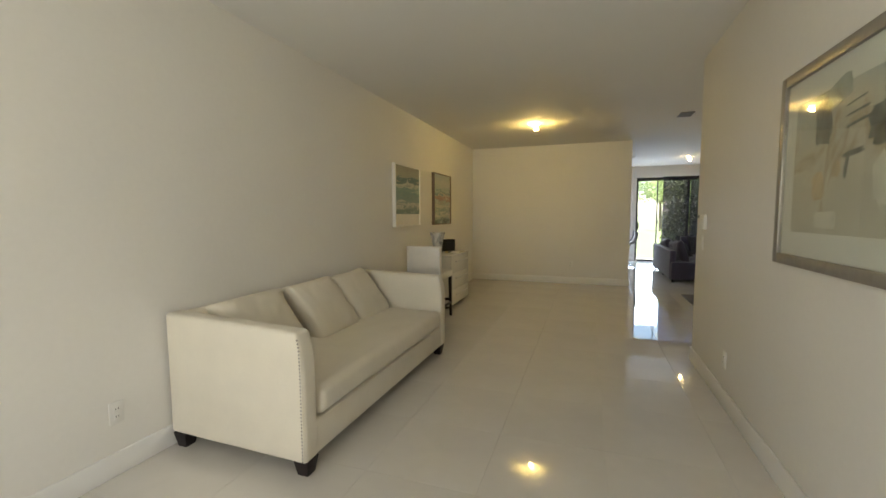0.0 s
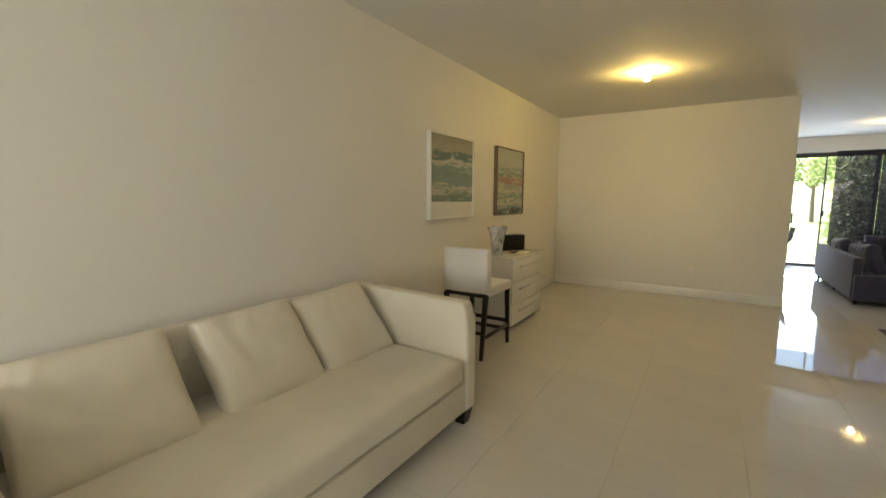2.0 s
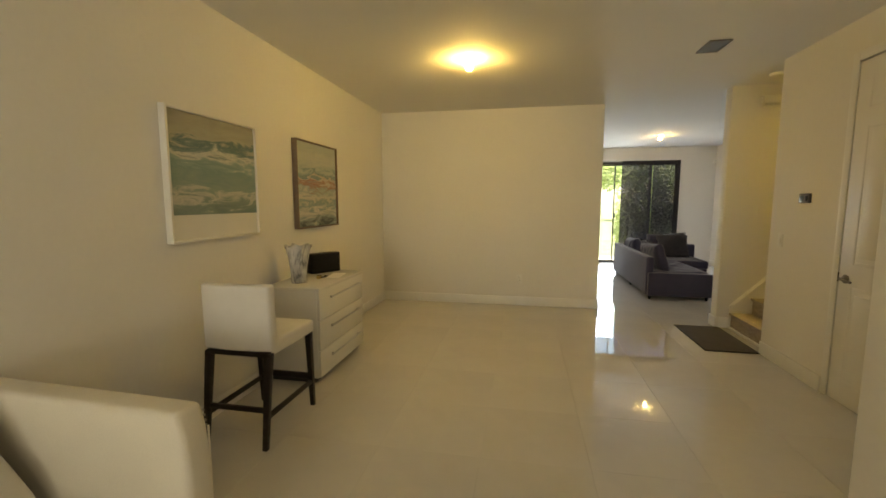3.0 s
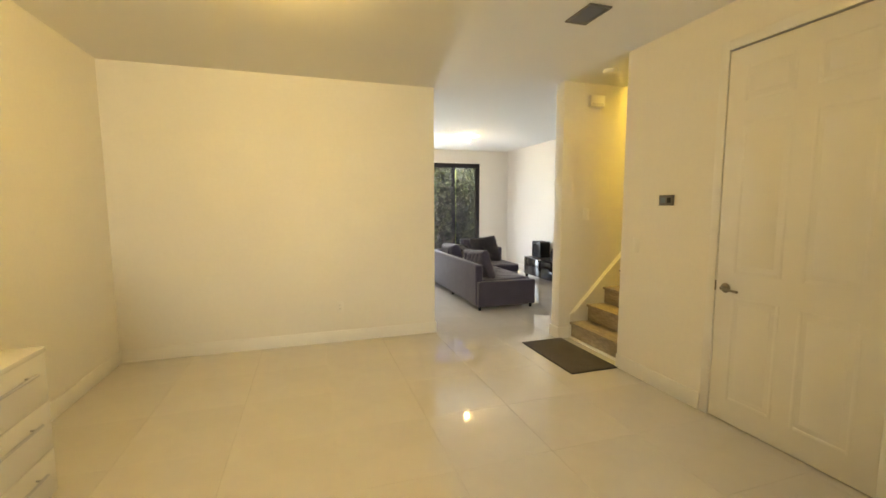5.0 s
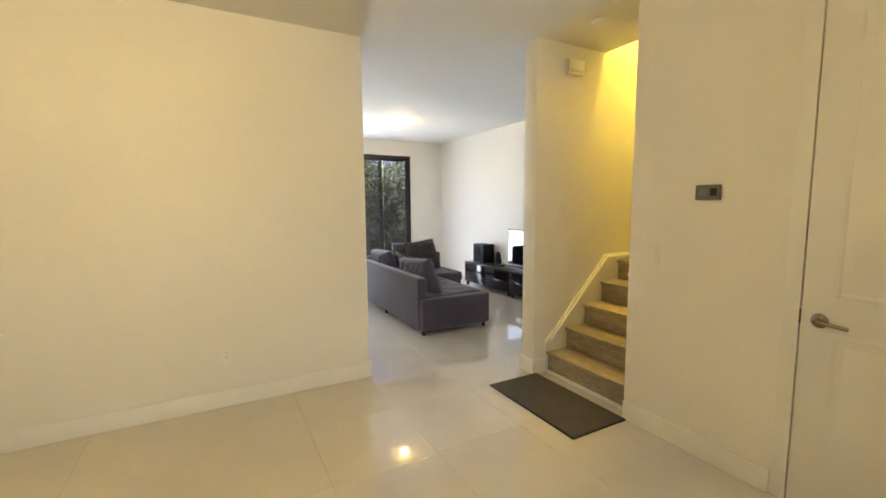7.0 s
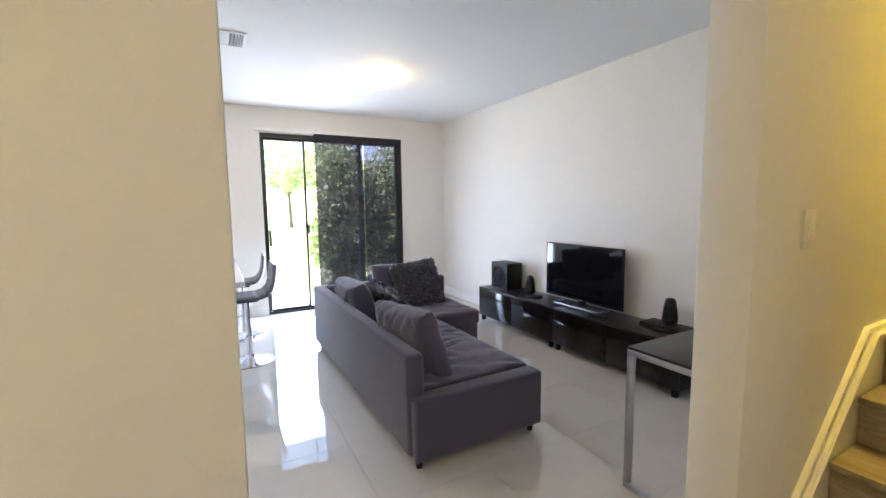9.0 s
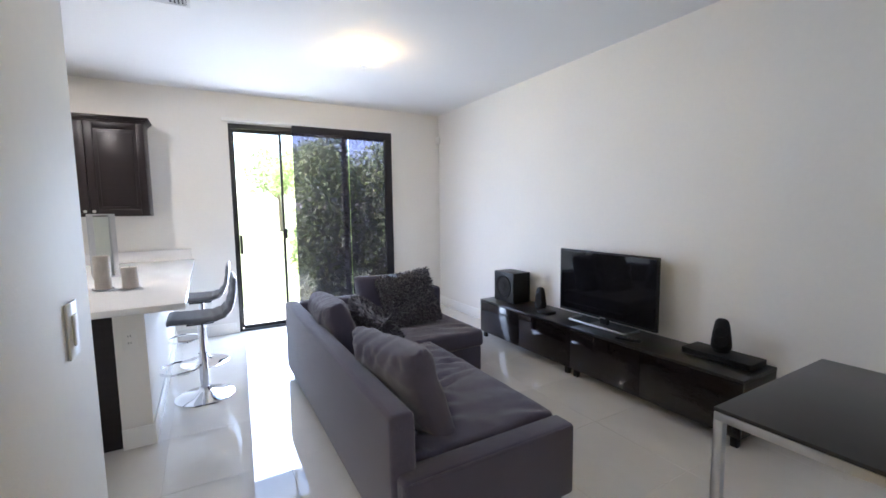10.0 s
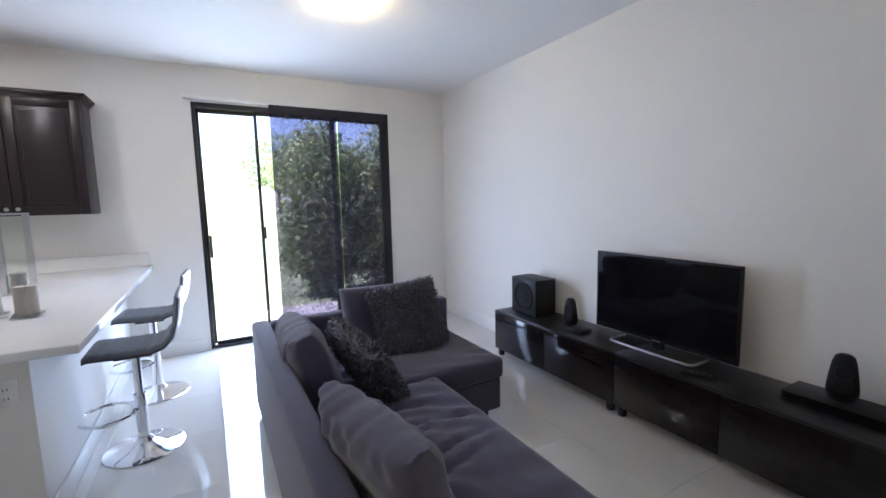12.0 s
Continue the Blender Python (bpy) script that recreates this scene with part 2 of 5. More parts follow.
# sunlight also shines through the thin blades
leaf_nodes = LEAF.node_tree
shine, blend = leaf_nodes.nodes.new("ShaderNodeBsdfTranslucent"), leaf_nodes.nodes.new("ShaderNodeMixShader")
shine.inputs[0].default_value = (0.50, 0.60, 0.28, 1)
blend.inputs[0].default_value = 0.55
leaf_nodes.links.new(leaf_nodes.nodes["Principled BSDF"].outputs[0], blend.inputs[1])
leaf_nodes.links.new(shine.outputs[0], blend.inputs[2])
leaf_nodes.links.new(blend.outputs[0], leaf_nodes.nodes["Material Output"].inputs[0])
BARK = mat("bark", (0.16, 0.12, 0.085), 0.9, var=0.25, vscale=6, grain=0.3, gscale=30, bump=0.9, bscale=30)
PAVER = mat("concrete_paver", (0.42, 0.4, 0.37), 0.85, var=0.12, vscale=3, grain=0.1, bump=0.4, bscale=80)
ART_SEA = art("sea_painting", [(0.0, (0.16, 0.26, 0.22)), (0.10, (0.22, 0.32, 0.26)), (0.17, (0.58, 0.55, 0.46)), (0.24, (0.25, 0.36, 0.30)), (0.42, (0.17, 0.32, 0.29)), (0.50, (0.27, 0.40, 0.35)), (0.56, (0.62, 0.60, 0.50)), (0.62, (0.15, 0.25, 0.23)), (0.67, (0.08, 0.19, 0.19)), (0.72, (0.40, 0.39, 0.29)), (0.84, (0.36, 0.34, 0.25)), (1.0, (0.31, 0.29, 0.21))],
              3.6, (1.0, 1, 4.2), 1.0, rise=1.5, amount=0.60, offset=-0.25)
ART_SEA2 = art("shore_painting", [(0.0, (0.05, 0.07, 0.08)), (0.08, (0.22, 0.31, 0.30)), (0.18, (0.58, 0.55, 0.47)), (0.26, (0.17, 0.30, 0.30)), (0.34, (0.55, 0.50, 0.42)), (0.42, (0.30, 0.40, 0.38)), (0.50, (0.38, 0.16, 0.09)), (0.56, (0.52, 0.45, 0.36)), (0.60, (0.12, 0.24, 0.25)), (0.66, (0.34, 0.42, 0.40)), (0.80, (0.45, 0.48, 0.43)), (1.0, (0.36, 0.42, 0.40))],
               4.2, (1.0, 1, 4.0), 1.0, rise=1.22, amount=0.50, offset=-0.01)
ART_ABS = art("abstract_painting", [(0.0, (0.60, 0.56, 0.45)), (0.25, (0.54, 0.49, 0.37)), (0.36, (0.60, 0.55, 0.43)), (0.42, (0.48, 0.36, 0.20)), (0.47, (0.57, 0.52, 0.40)), (0.62, (0.50, 0.51, 0.46)), (0.74, (0.30, 0.36, 0.34)), (0.82, (0.10, 0.11, 0.11)), (0.88, (0.33, 0.36, 0.33)), (1.0, (0.48, 0.46, 0.38))],
              3.0, (1.2, 1, 1.0), 1.1, rise=0.9, amount=0.95, offset=0.02)
MATB = mat("picture_mount", (0.78, 0.76, 0.71), 0.7, var=0.02)
SILVER = mat("silver_leaf_frame", (0.34, 0.32, 0.29), 0.4, 0.55, var=0.1, vscale=20)
BROWNF = mat("taupe_frame", (0.17, 0.12, 0.085), 0.5, var=0.12, vscale=10, stretch=(1, 1, 4))
WHITEF = mat("white_frame", (0.8, 0.78, 0.73), 0.4, var=0.02)
VASEM = art("swirled_glass", [(0.3, (0.06, 0.07, 0.08)), (0.45, (0.5, 0.5, 0.48)), (0.6, (0.72, 0.7, 0.66)), (0.75, (0.25, 0.27, 0.29))], 7, (1, 1, 0.5), 2.5, rough=0.08)
PAPER = mat("paper", (0.75, 0.73, 0.68), 0.7, var=0.02)
BRASS = mat("brass", (0.6, 0.45, 0.2), 0.25, 1.0, var=0.05)


# ---- builders ----
def box(bm, x0, x1, y0, y1, z0, z1, bevel=0.0, seg=2, m=None):
    r = bmesh.ops.create_cube(bm, size=1.0)
    vs = r["verts"]
    for v in vs:
        v.co = Vector(((x0 + x1) / 2 + v.co.x * (x1 - x0), (y0 + y1) / 2 + v.co.y * (y1 - y0), (z0 + z1) / 2 + v.co.z * (z1 - z0)))
    if bevel:
        es = list({e for v in vs for e in v.link_edges})
        r2 = bmesh.ops.bevel(bm, geom=es, offset=bevel, segments=seg, profile=0.5, affect="EDGES", clamp_overlap=True)
        vs = r2["verts"]
    if m is not None:
        bmesh.ops.transform(bm, matrix=m, verts=list({v for v in vs}))
    return vs


def cyl(bm, p0, p1, r0, r1=None, n=20):
    p0, p1 = Vector(p0), Vector(p1)
    r1 = r0 if r1 is None else r1
    d = p1 - p0
    q = d.to_track_quat("Z", "Y").to_matrix().to_4x4()
    bmesh.ops.create_cone(bm, cap_ends=True, segments=n, radius1=r0, radius2=r1, depth=d.length, matrix=Matrix.Translation((p0 + p1) / 2) @ q)


def lathe(bm, profile, n=32, centre=(0, 0, 0)):
    """Turns (radius, height) pairs round the z axis."""
    c = Vector(centre)
    rings = []
    for r, z in profile:
        rings.append([bm.verts.new(c + Vector((r * math.cos(2 * math.pi * i / n), r * math.sin(2 * math.pi * i / n), z))) for i in range(n)])
    for a, b in zip(rings, rings[1:]):
        for i in range(n):
            bm.faces.new((a[i], a[(i + 1) % n], b[(i + 1) % n], b[i]))
    if profile[0][0] > 1e-4:
        bm.faces.new(rings[0][::-1])
    if profile[-1][0] > 1e-4:
        bm.faces.new(rings[-1])
    bmesh.ops.remove_doubles(bm, verts=bm.verts, dist=1e-5)


def tube(bm, pts, r, n=12, closed=False):
    pts = [Vector(p) for p in pts]
    k = len(pts)
    rings = []
    up = Vector((0.13, 0.31, 0.94)).normalized()
    for i, p in enumerate(pts):
        a = pts[(i - 1) % k] if closed or i else p
        b = pts[(i + 1) % k] if closed or i < k - 1 else p
        t = (b - a).normalized()
        s = t.cross(up).normalized()
        u = s.cross(t)
        rings.append([bm.verts.new(p + r * (math.cos(2 * math.pi * j / n) * s + math.sin(2 * math.pi * j / n) * u)) for j in range(n)])
    for i in range(k if closed else k - 1):
        a, b = rings[i], rings[(i + 1) % k]
        for j in range(n):
            bm.faces.new((a[j], a[(j + 1) % n], b[(j + 1) % n], b[j]))
    if not closed:
        bm.faces.new(rings[0][::-1])
        bm.faces.new(rings[-1])


def mesh_of(name, bm, material, smooth=35):
    bmesh.ops.recalc_face_normals(bm, faces=bm.faces)
    me = bpy.data.meshes.new(name)
    bm.to_mesh(me)
    bm.free()
    me.materials.append(material)
    if smooth:
        me.shade_smooth()
        me.set_sharp_from_angle(angle=radians(smooth))
    return me


def part(name, bm, material, parent, label="", smooth=35):
    ob = new(name, mesh_of(name, bm, material, smooth))
    ob.parent = parent
    if label:
        ob["label"] = label
    return ob


def boxpart(name, material, parent, dims, bevel=0.004, label="", seg=2):
    bm = bmesh.new()
    box(bm, *dims, bevel=bevel, seg=seg)
    return part(name, bm, material, parent, label)


def thing(name, m, label, category, group="", kind=""):
    e = new(name)
    e.empty_display_size = 0.1
    e.matrix_world = m
    return tagged(e, label, category, group, kind)


def structure(name, material, boxes, label, category="wall", bevel=0.0):
    bm = bmesh.new()
    for b in boxes:
        box(bm, *b, bevel=bevel)
    ob = new(name, mesh_of(name, bm, material, 0 if not bevel else 35))
    return tagged(ob, label, category, "", "structure")


def pillow(bm, w, h, d, m, pinch=0.10, wrinkle=0.012, seed=0, n=36, power=0.42, fold=0.0):
    """A stuffed cushion, w by h and d thick, with pulled-in sides, seam and creases."""
    rng = random.Random(int(seed * 31))
    lines = [(-0.80 + 0.23 * c + rng.uniform(-0.09, 0.09), rng.uniform(-0.65, 0.65), rng.uniform(0.2, 1.0), rng.uniform(-0.5, 0.7), rng.uniform(0.045, 0.09)) for c in range(8)]
    grids = []
    for side in (1, -1):
        g = []
        for j in range(n + 1):
            row = []
            for i in range(n + 1):
                u, v = 2 * i / n - 1, 2 * j / n - 1
                t = max(0.0, (1 - u ** 4) * (1 - v ** 4)) ** power
                x = w / 2 * u * (1 - pinch * (1 - v * v) * abs(u) ** 3)
                y = h / 2 * v * (1 - pinch * (1 - u * u) * abs(v) ** 3)
                k = noise.noise(Vector((u * 1.4 + seed, v * 2.6, side * 0.7 + seed))) + 0.6 * noise.noise(Vector((u * 3.5, v * 3.2 + seed, side + 5)))
                pull = 0.0
                for c, (cu, slant, deep, low, wide) in enumerate(lines if fold else ()):
                    off = u - cu - slant * (1 - v) - 0.05 * math.sin(3 * v + c)
                    reach = min(1.0, max(0.0, (v - low) / (1 - low)) * 1.8)
                    pull += deep * reach * (0.6 * math.exp(-((abs(off) - 2.2 * wide) / wide) ** 2) - math.exp(-(off / wide) ** 2))
                z = side * (d / 2 * t + (wrinkle * k + fold * pull) * t)
                y += 0.3 * fold * pull * (1 - u ** 4) * max(0.0, v) ** 6
                edge = i in (0, n) or j in (0, n)
                if side < 0 and edge:
                    row.append(grids[0][j][i])
                else:
                    row.append(bm.verts.new(m @ Vector((x, y, 0.0 if edge else z))))
            g.append(row)
        grids.append(g)
        for j in range(n):
            for i in range(n):
                q = (g[j][i], g[j][i + 1], g[j + 1][i + 1], g[j + 1][i])
                bm.faces.new(q if side > 0 else q[::-1])


def basis(origin, xdir, ydir):
    """A pose whose x and y axes lie near the given ones."""
    x = Vector(xdir).normalized()
    z = x.cross(Vector(ydir)).normalized()
    y = z.cross(x)
    m = Matrix((x, y, z)).transposed().to_4x4()
    m.translation = Vector(origin)
    return m


ID = Matrix.Identity(4)
H = 2.735
T = 0.12

# ---- structure: walls ----
structure("wall_west", PAINT, [(-T, 0, -2.6, 13.335, 0, H)], "cream painted plaster wall behind the ivory sofa")
structure("wall_south", PAINT, [(-T, 0.6, -2.72, -2.6, 0, H), (2.3, 3.39, -2.72, -2.6, 0, H), (0.6, 2.3, -2.72, -2.6, 0, 0.7), (0.6, 2.3, -2.72, -2.6, 2.2, H)], "cream painted wall with the front window")
structure("wall_picture", PAINT, [(3.27, 3.39, -2.6, 4.36, -0.05, H + 0.05)], "cream painted wall with a large framed picture", "wall", 0.010)
structure("wall_return", PAINT, [(3.37, 4.455, 4.24, 4.355, 0, H)], "cream painted return wall")
DY0, DY1, DH = 5.255, 6.175, 2.44
structure("wall_door", PAINT, [(4.335, 4.455, 4.36, DY0, 0, H), (4.335, 4.455, DY1, 7.085, 0, H), (4.335, 4.455, DY0, DY1, DH, H)], "cream painted wall with a closet door and thermostat")
# unseen walls added behind the door so no daylight leaks through its gaps
structure("wall_closet", PAINT, [(5.2, 5.3, 4.24, 6.965, 0, H), (4.455, 5.2, 4.24, 4.36, 0, H)], "unseen painted wall added to keep daylight out of the closet")
structure("wall_end", PAINT, [(-0.05, 3.07, 8.59, 9.32, -0.05, H + 0.05)], "cream painted end wall closing off the pantry", "wall", 0.012)
structure("wall_stair_north", PAINT, [(4.29, 7.2, 7.95, 8.10, -0.05, 5.4)], "cream painted wall beside the stair", "wall", 0.010)
structure("wall_stair_south", PAINT, [(4.455, 7.2, 6.965, 7.085, 0, 5.4)], "cream painted stair wall")
structure("wall_stair_east", PAINT, [(5.93, 6.05, 7.085, 7.95, 0, 5.4)], "cream painted wall at the stair landing")
structure("wall_stair_upper", PAINT, [(4.93, 5.05, 7.085, 7.95, 2.9, 5.4)], "painted upper stair wall")
structure("wall_east", PAINT, [(6.33, 6.45, 8.10, 13.335, 0, H)], "off-white painted wall behind the television")
SX0, SX1, SH = 3.62, 5.575, 2.41
structure("wall_north", PAINT, [(-T, SX0, 13.335, 13.50, 0, H), (SX1, 6.45, 13.335, 13.50, 0, H), (SX0, SX1, 13.335, 13.50, SH, H)], "off-white painted wall with the sliding patio door")
structure("ceiling", CEIL, [(-T, 4.335, -2.72, 13.5, H, 2.9), (4.335, 7.2, 8.10, 13.5, H, 2.9), (4.335, 5.05, 7.085, 7.95, H, 2.9), (4.335, 7.2, 4.2, 7.085, H, 2.9)], "white textured plaster ceiling", "ceiling")
structure("ceiling_stair", CEIL, [(4.9, 7.2, 6.9, 8.1, 5.4, 5.5)], "white ceiling over the stairwell", "ceiling")


def skirting(name, runs):
    """Runs of moulded baseboard: a flat board with an eased top."""
    bm = bmesh.new()
    for x0, x1, y0, y1 in runs:
        box(bm, x0, x1, y0, y1, 0.0, 0.125, 0.004)
    ob = new(name, mesh_of(name, bm, TRIM))
    tagged(ob, "white painted baseboard along the walls", "baseboard", "", "structure")


B = 0.014
skirting("baseboard", [(0, B, -2.6, 8.59), (B, 3.07, 8.59 - B, 8.59), (3.27 - B, 3.27, -2.6, 4.36), (3.27 - B, 4.335, 4.36, 4.36 + B),
                       (4.335 - B, 4.335, 4.36 + B, DY0 - 0.065), (4.335 - B, 4.335, DY1 + 0.065, 7.085), (4.29 - B, 4.29, 7.95 - B, 8.10 + B), (4.29, 4.42, 7.95 - B, 7.95),
                       (3.07, 3.07 + B, 8.59 - B, 9.32), (4.29, 6.33, 8.10, 8.10 + B), (6.33 - B, 6.33, 8.10 + B, 13.335), (5.575 + 0.03, 6.33 - B, 13.335 - B, 13.335), (3.0, SX0 - 0.03, 13.335 - B, 13.335)])


# ---- stair ----
def build_stair():
    st = thing("staircase", pose(4.44, 7.085, 0), "wood-plank stair with cream skirting rising beside the hall", "stairs", kind="structure")
    run, rise, wide = 0.212, 0.183, 0.865
    for i in range(5):
        x = i * run
        deep = run if i < 4 else 0.62
        boxpart("riser", STAIRW, st, (x, x + 0.02, 0.02, wide - 0.02, i * rise, (i + 1) * rise - 0.028), 0.002, "grey-brown plank riser")
        boxpart("tread", STAIRW, st, (x - 0.025, x + deep + 0.02, 0.02, wide - 0.02, (i + 1) * rise - 0.028, (i + 1) * rise), 0.007, "brown wood-plank tread")
    for name, y in (("skirt_board", wide - 0.018), ("skirt_board", 0.0)):
        bm = bmesh.new()
        prof = [(-0.02, 0.0), (-0.02, 0.265), (0.685, 0.975), (1.48, 0.975), (1.48, 0.0)]
        a = [bm.verts.new((px, y, pz)) for px, pz in prof]
        b = [bm.verts.new((px, y + 0.018, pz)) for px, pz in prof]
        bm.faces.new(a)
        bm.faces.new(b[::-1])
        for k in range(5):
            bm.faces.new((a[k], b[k], b[(k + 1) % 5], a[(k + 1) % 5]))
        part(name, bm, TRIM, st, "cream painted skirt board", 0)
    bm = bmesh.new()
    tube(bm, [(0.02, wide - 0.032, 0.28), (0.687, wide - 0.032, 0.955), (1.47, wide - 0.032, 0.955)], 0.012, 8)
    part("skirt_moulding", bm, TRIM, st, "thin bead along the skirt board")
    boxpart("kick_strip", TRIM, st, (-0.028, -0.001, 0.02, wide - 0.02, 0, 0.022), 0.004, "white quarter-round strip")


build_stair()


def build_handrail():
    hr = thing("handrail", pose(4.44, 7.085, 0), "white painted stair handrail on the wall", "handrail")
    bm = bmesh.new()
    tube(bm, [(-0.02, 0.03, 0.93), (0.0, 0.06, 0.955), (0.06, 0.065, 1.01), (0.9, 0.065, 1.67), (1.4, 0.065, 1.72)], 0.024, 12)
    part("rail", bm, TRIM, hr)
    for x, z in ((0.25, 1.13), (0.85, 1.60)):
        bm = bmesh.new()
        cyl(bm, (x, 0.0, z - 0.03), (x, 0.06, z), 0.008)
        part("bracket", bm, NAIL, hr)


build_handrail()


# ---- closet door ----
def build_door():
    d = thing("door_1", pose(4.335, DY0, 0), "closed white eight-foot panelled closet door", "door", kind="structure")
    w = DY1 - DY0
    bm = bmesh.new()
    box(bm, 0.004, 0.045, 0.004, w - 0.004, 0.008, DH - 0.012, 0.0015)
    part("door_leaf", bm, DOORP, d)
    for y0 in (0.115, w / 2 + 0.05):
        for z0, z1 in ((0.16, 0.86), (1.02, 1.98), (2.10, 2.32)):
            y1 = y0 + w / 2 - 0.165
            bm = bmesh.new()
            for r in ((y0, y0 + 0.022, z0, z1), (y1 - 0.022, y1, z0, z1), (y0 + 0.022, y1 - 0.022, z0, z0 + 0.022), (y0 + 0.022, y1 - 0.022, z1 - 0.022, z1)):
                box(bm, 0.0030, 0.010, *r, bevel=0.0009)
            box(bm, 0.0033, 0.010, y0 + 0.05, y1 - 0.05, z0 + 0.05, z1 - 0.05, bevel=0.0006)
            part("door_panel", bm, DOORP, d)
    for dims in ((-0.0035, 0.0, -0.062, 0.0, 0, DH + 0.062), (-0.0035, 0.0, w, w + 0.062, 0, DH + 0.062), (-0.0035, 0.0, 0.0, w, DH, DH + 0.062)):
        boxpart("casing", TRIM, d, dims, 0.0025)
    bm = bmesh.new()
    lathe(bm, [(0.0, 0), (0.031, 0), (0.033, 0.006), (0.026, 0.012), (0.012, 0.016), (0.011, 0.045), (0.0, 0.046)], 24)
    bmesh.ops.transform(bm, matrix=pose(0.004, w - 0.075, 0.91, 0, -90, 0), verts=bm.verts)
    tube(bm, [(-0.03, w - 0.075, 0.91), (-0.042, w - 0.085, 0.911), (-0.044, w - 0.13, 0.906), (-0.04, w - 0.185, 0.902)], 0.0085, 10)
    part("door_handle", bm, DARKNI, d, "dark satin nickel lever handle")
    boxpart("latch_plate", DARKNI, d, (-0.003, 0.02, w - 0.004, w + 0.008, 0.88, 0.95), 0.001, "metal strike plate")


build_door()


# ---- sliding patio door and blind ----
def build_slider():
    w = thing("window_1", pose(SX0, 13.335, 0), "dark bronze aluminium sliding glass patio door onto a lawn", "patio door", kind="structure")
    W, h = SX1 - SX0, SH
    y0, y1 = 0.02, 0.12
    for d in ((0, 0.032, y0, y1, 0, h), (W - 0.045, W, y0, y1, 0, h), (0.032, W - 0.045, y0, y1, h - 0.05, h), (0.032, W - 0.045, y0, y1, 0, 0.018)):
        boxpart("window_frame", BRONZE, w, d, 0.004)
    # two leaves, each a sash round a pane
    for x0, x1, yy in ((0.032, 0.575, 0.085), (0.54, W - 0.045, 0.04)):
        s = 0.027
        bm = bmesh.new()
        for d in ((x0, x0 + s, 0.03, h - 0.05), (x1 - s, x1, 0.03, h - 0.05), (x0 + s, x1 - s, h - 0.085, h - 0.05), (x0 + s, x1 - s, 0.018, 0.05)):
            box(bm, d[0], d[1], yy, yy + 0.032, d[2], d[3], bevel=0.003)
        leaf = part("sash", bm, BRONZE, w, "dark bronze sash")
        bm = bmesh.new()
        box(bm, x0 + s, x1 - s, yy + 0.013, yy + 0.019, 0.05, h - 0.085)
        p = part("pane", bm, PANE, leaf, "clear glass pane")
        p.visible_shadow = False
    boxpart("meeting_stile", BRONZE, w, (1.30, 1.36, 0.04, 0.075, 0.03, h - 0.05), 0.003)
    boxpart("door_pull", BRONZE, w, (0.06, 0.085, -0.005, 0.08, 0.92, 1.14), 0.006, "dark pull handle")
    boxpart("latch", BRONZE, w, (0.565, 0.585, 0.0, 0.04, 1.08, 1.20), 0.005, "small dark latch")


build_slider()


def build_blind():
    b = thing("panel_blind", pose(4.30, 13.30, 0), "charcoal woven panel blind drawn half across the patio door", "blind")
    bm = bmesh.new()
    box(bm, -0.74, 1.29, -0.035, 0.03, 2.425, 2.455, 0.003)
    part("head_rail", bm, TRIM, b, "slim white head rail")
    boxpart("valance", BLINDS, b, (0.0, 1.27, -0.03, 0.02, 2.34, 2.425), 0.004, "dark carrier strip")
    for x0, x1, yy in ((0.0, 0.675, -0.02), (0.69, 1.20, 0.0)):
        bm = bmesh.new()
        n = 18
        cols = []
        for i in range(n + 1):
            x = x0 + (x1 - x0) * i / n
            cols.append([bm.verts.new((x, yy + 0.004 * math.sin(i * 1.1 + z), z)) for z in (0.075, 0.7, 1.4, 2.0, 2.36)])
        for a, c in zip(cols, cols[1:]):
            for k in range(4):
                bm.faces.new((a[k], c[k], c[k + 1], a[k + 1]))
        p = part("fabric_panel", bm, BLINDF, b, "sheer charcoal screen fabric")
        boxpart("bottom_bar", BLINDS, b, (x0, x1, yy - 0.006, yy + 0.006, 0.055, 0.085), 0.003)
    boxpart("side_panel", BLINDS, b, (1.17, 1.275, -0.012, 0.02, 0.055, 2.36), 0.003, "stacked opaque dark panel")


build_blind()


def build_white_window(name, m, W, h, label):
    w = thing(name, m, label, "window", kind="structure")
    for d in ((0, 0.05, 0.03, 0.09, 0, h), (W - 0.05, W, 0.03, 0.09, 0, h), (0.05, W - 0.05, 0.03, 0.09, h - 0.05, h), (0.05, W - 0.05, 0.03, 0.09, 0, 0.05), (W / 2 - 0.025, W / 2 + 0.025, 0.03, 0.09, 0.05, h - 0.05)):
        boxpart("window_frame", TRIM, w, d, 0.004)
    for x0, x1 in ((0.05, W / 2 - 0.025), (W / 2 + 0.025, W - 0.05)):
        bm = bmesh.new()
        box(bm, x0, x1, 0.055, 0.061, 0.05, h - 0.05)
        p = part("pane", bm, PANE, w)
        p.visible_shadow = False


build_white_window("window_2", pose(0.6, -2.72, 0.7), 1.7, 1.5, "white framed front window")


# ---- fixtures ----
def build_ceiling_light(x, y, glowing):
    c = thing("ceiling_light", pose(x, y, H), "bare lit bulb in a white porcelain ceiling lampholder", "ceiling light", "ceiling bulbs")
    bm = bmesh.new()
    lathe(bm, [(0.0, 0.0), (0.066, 0.0), (0.068, -0.006), (0.06, -0.014), (0.03, -0.02), (0.024, -0.027), (0.0, -0.027)], 36)
    part("lampholder", bm, PLATE, c, "white porcelain lampholder")
    bm = bmesh.new()
    lathe(bm, [(0.0, -0.0275), (0.014, -0.028), (0.017, -0.036), (0.026, -0.05), (0.031, -0.065), (0.029, -0.08), (0.02, -0.092), (0.0, -0.097)], 20)
    part("bulb", bm, glowing, c, "glowing warm bulb")
    return c


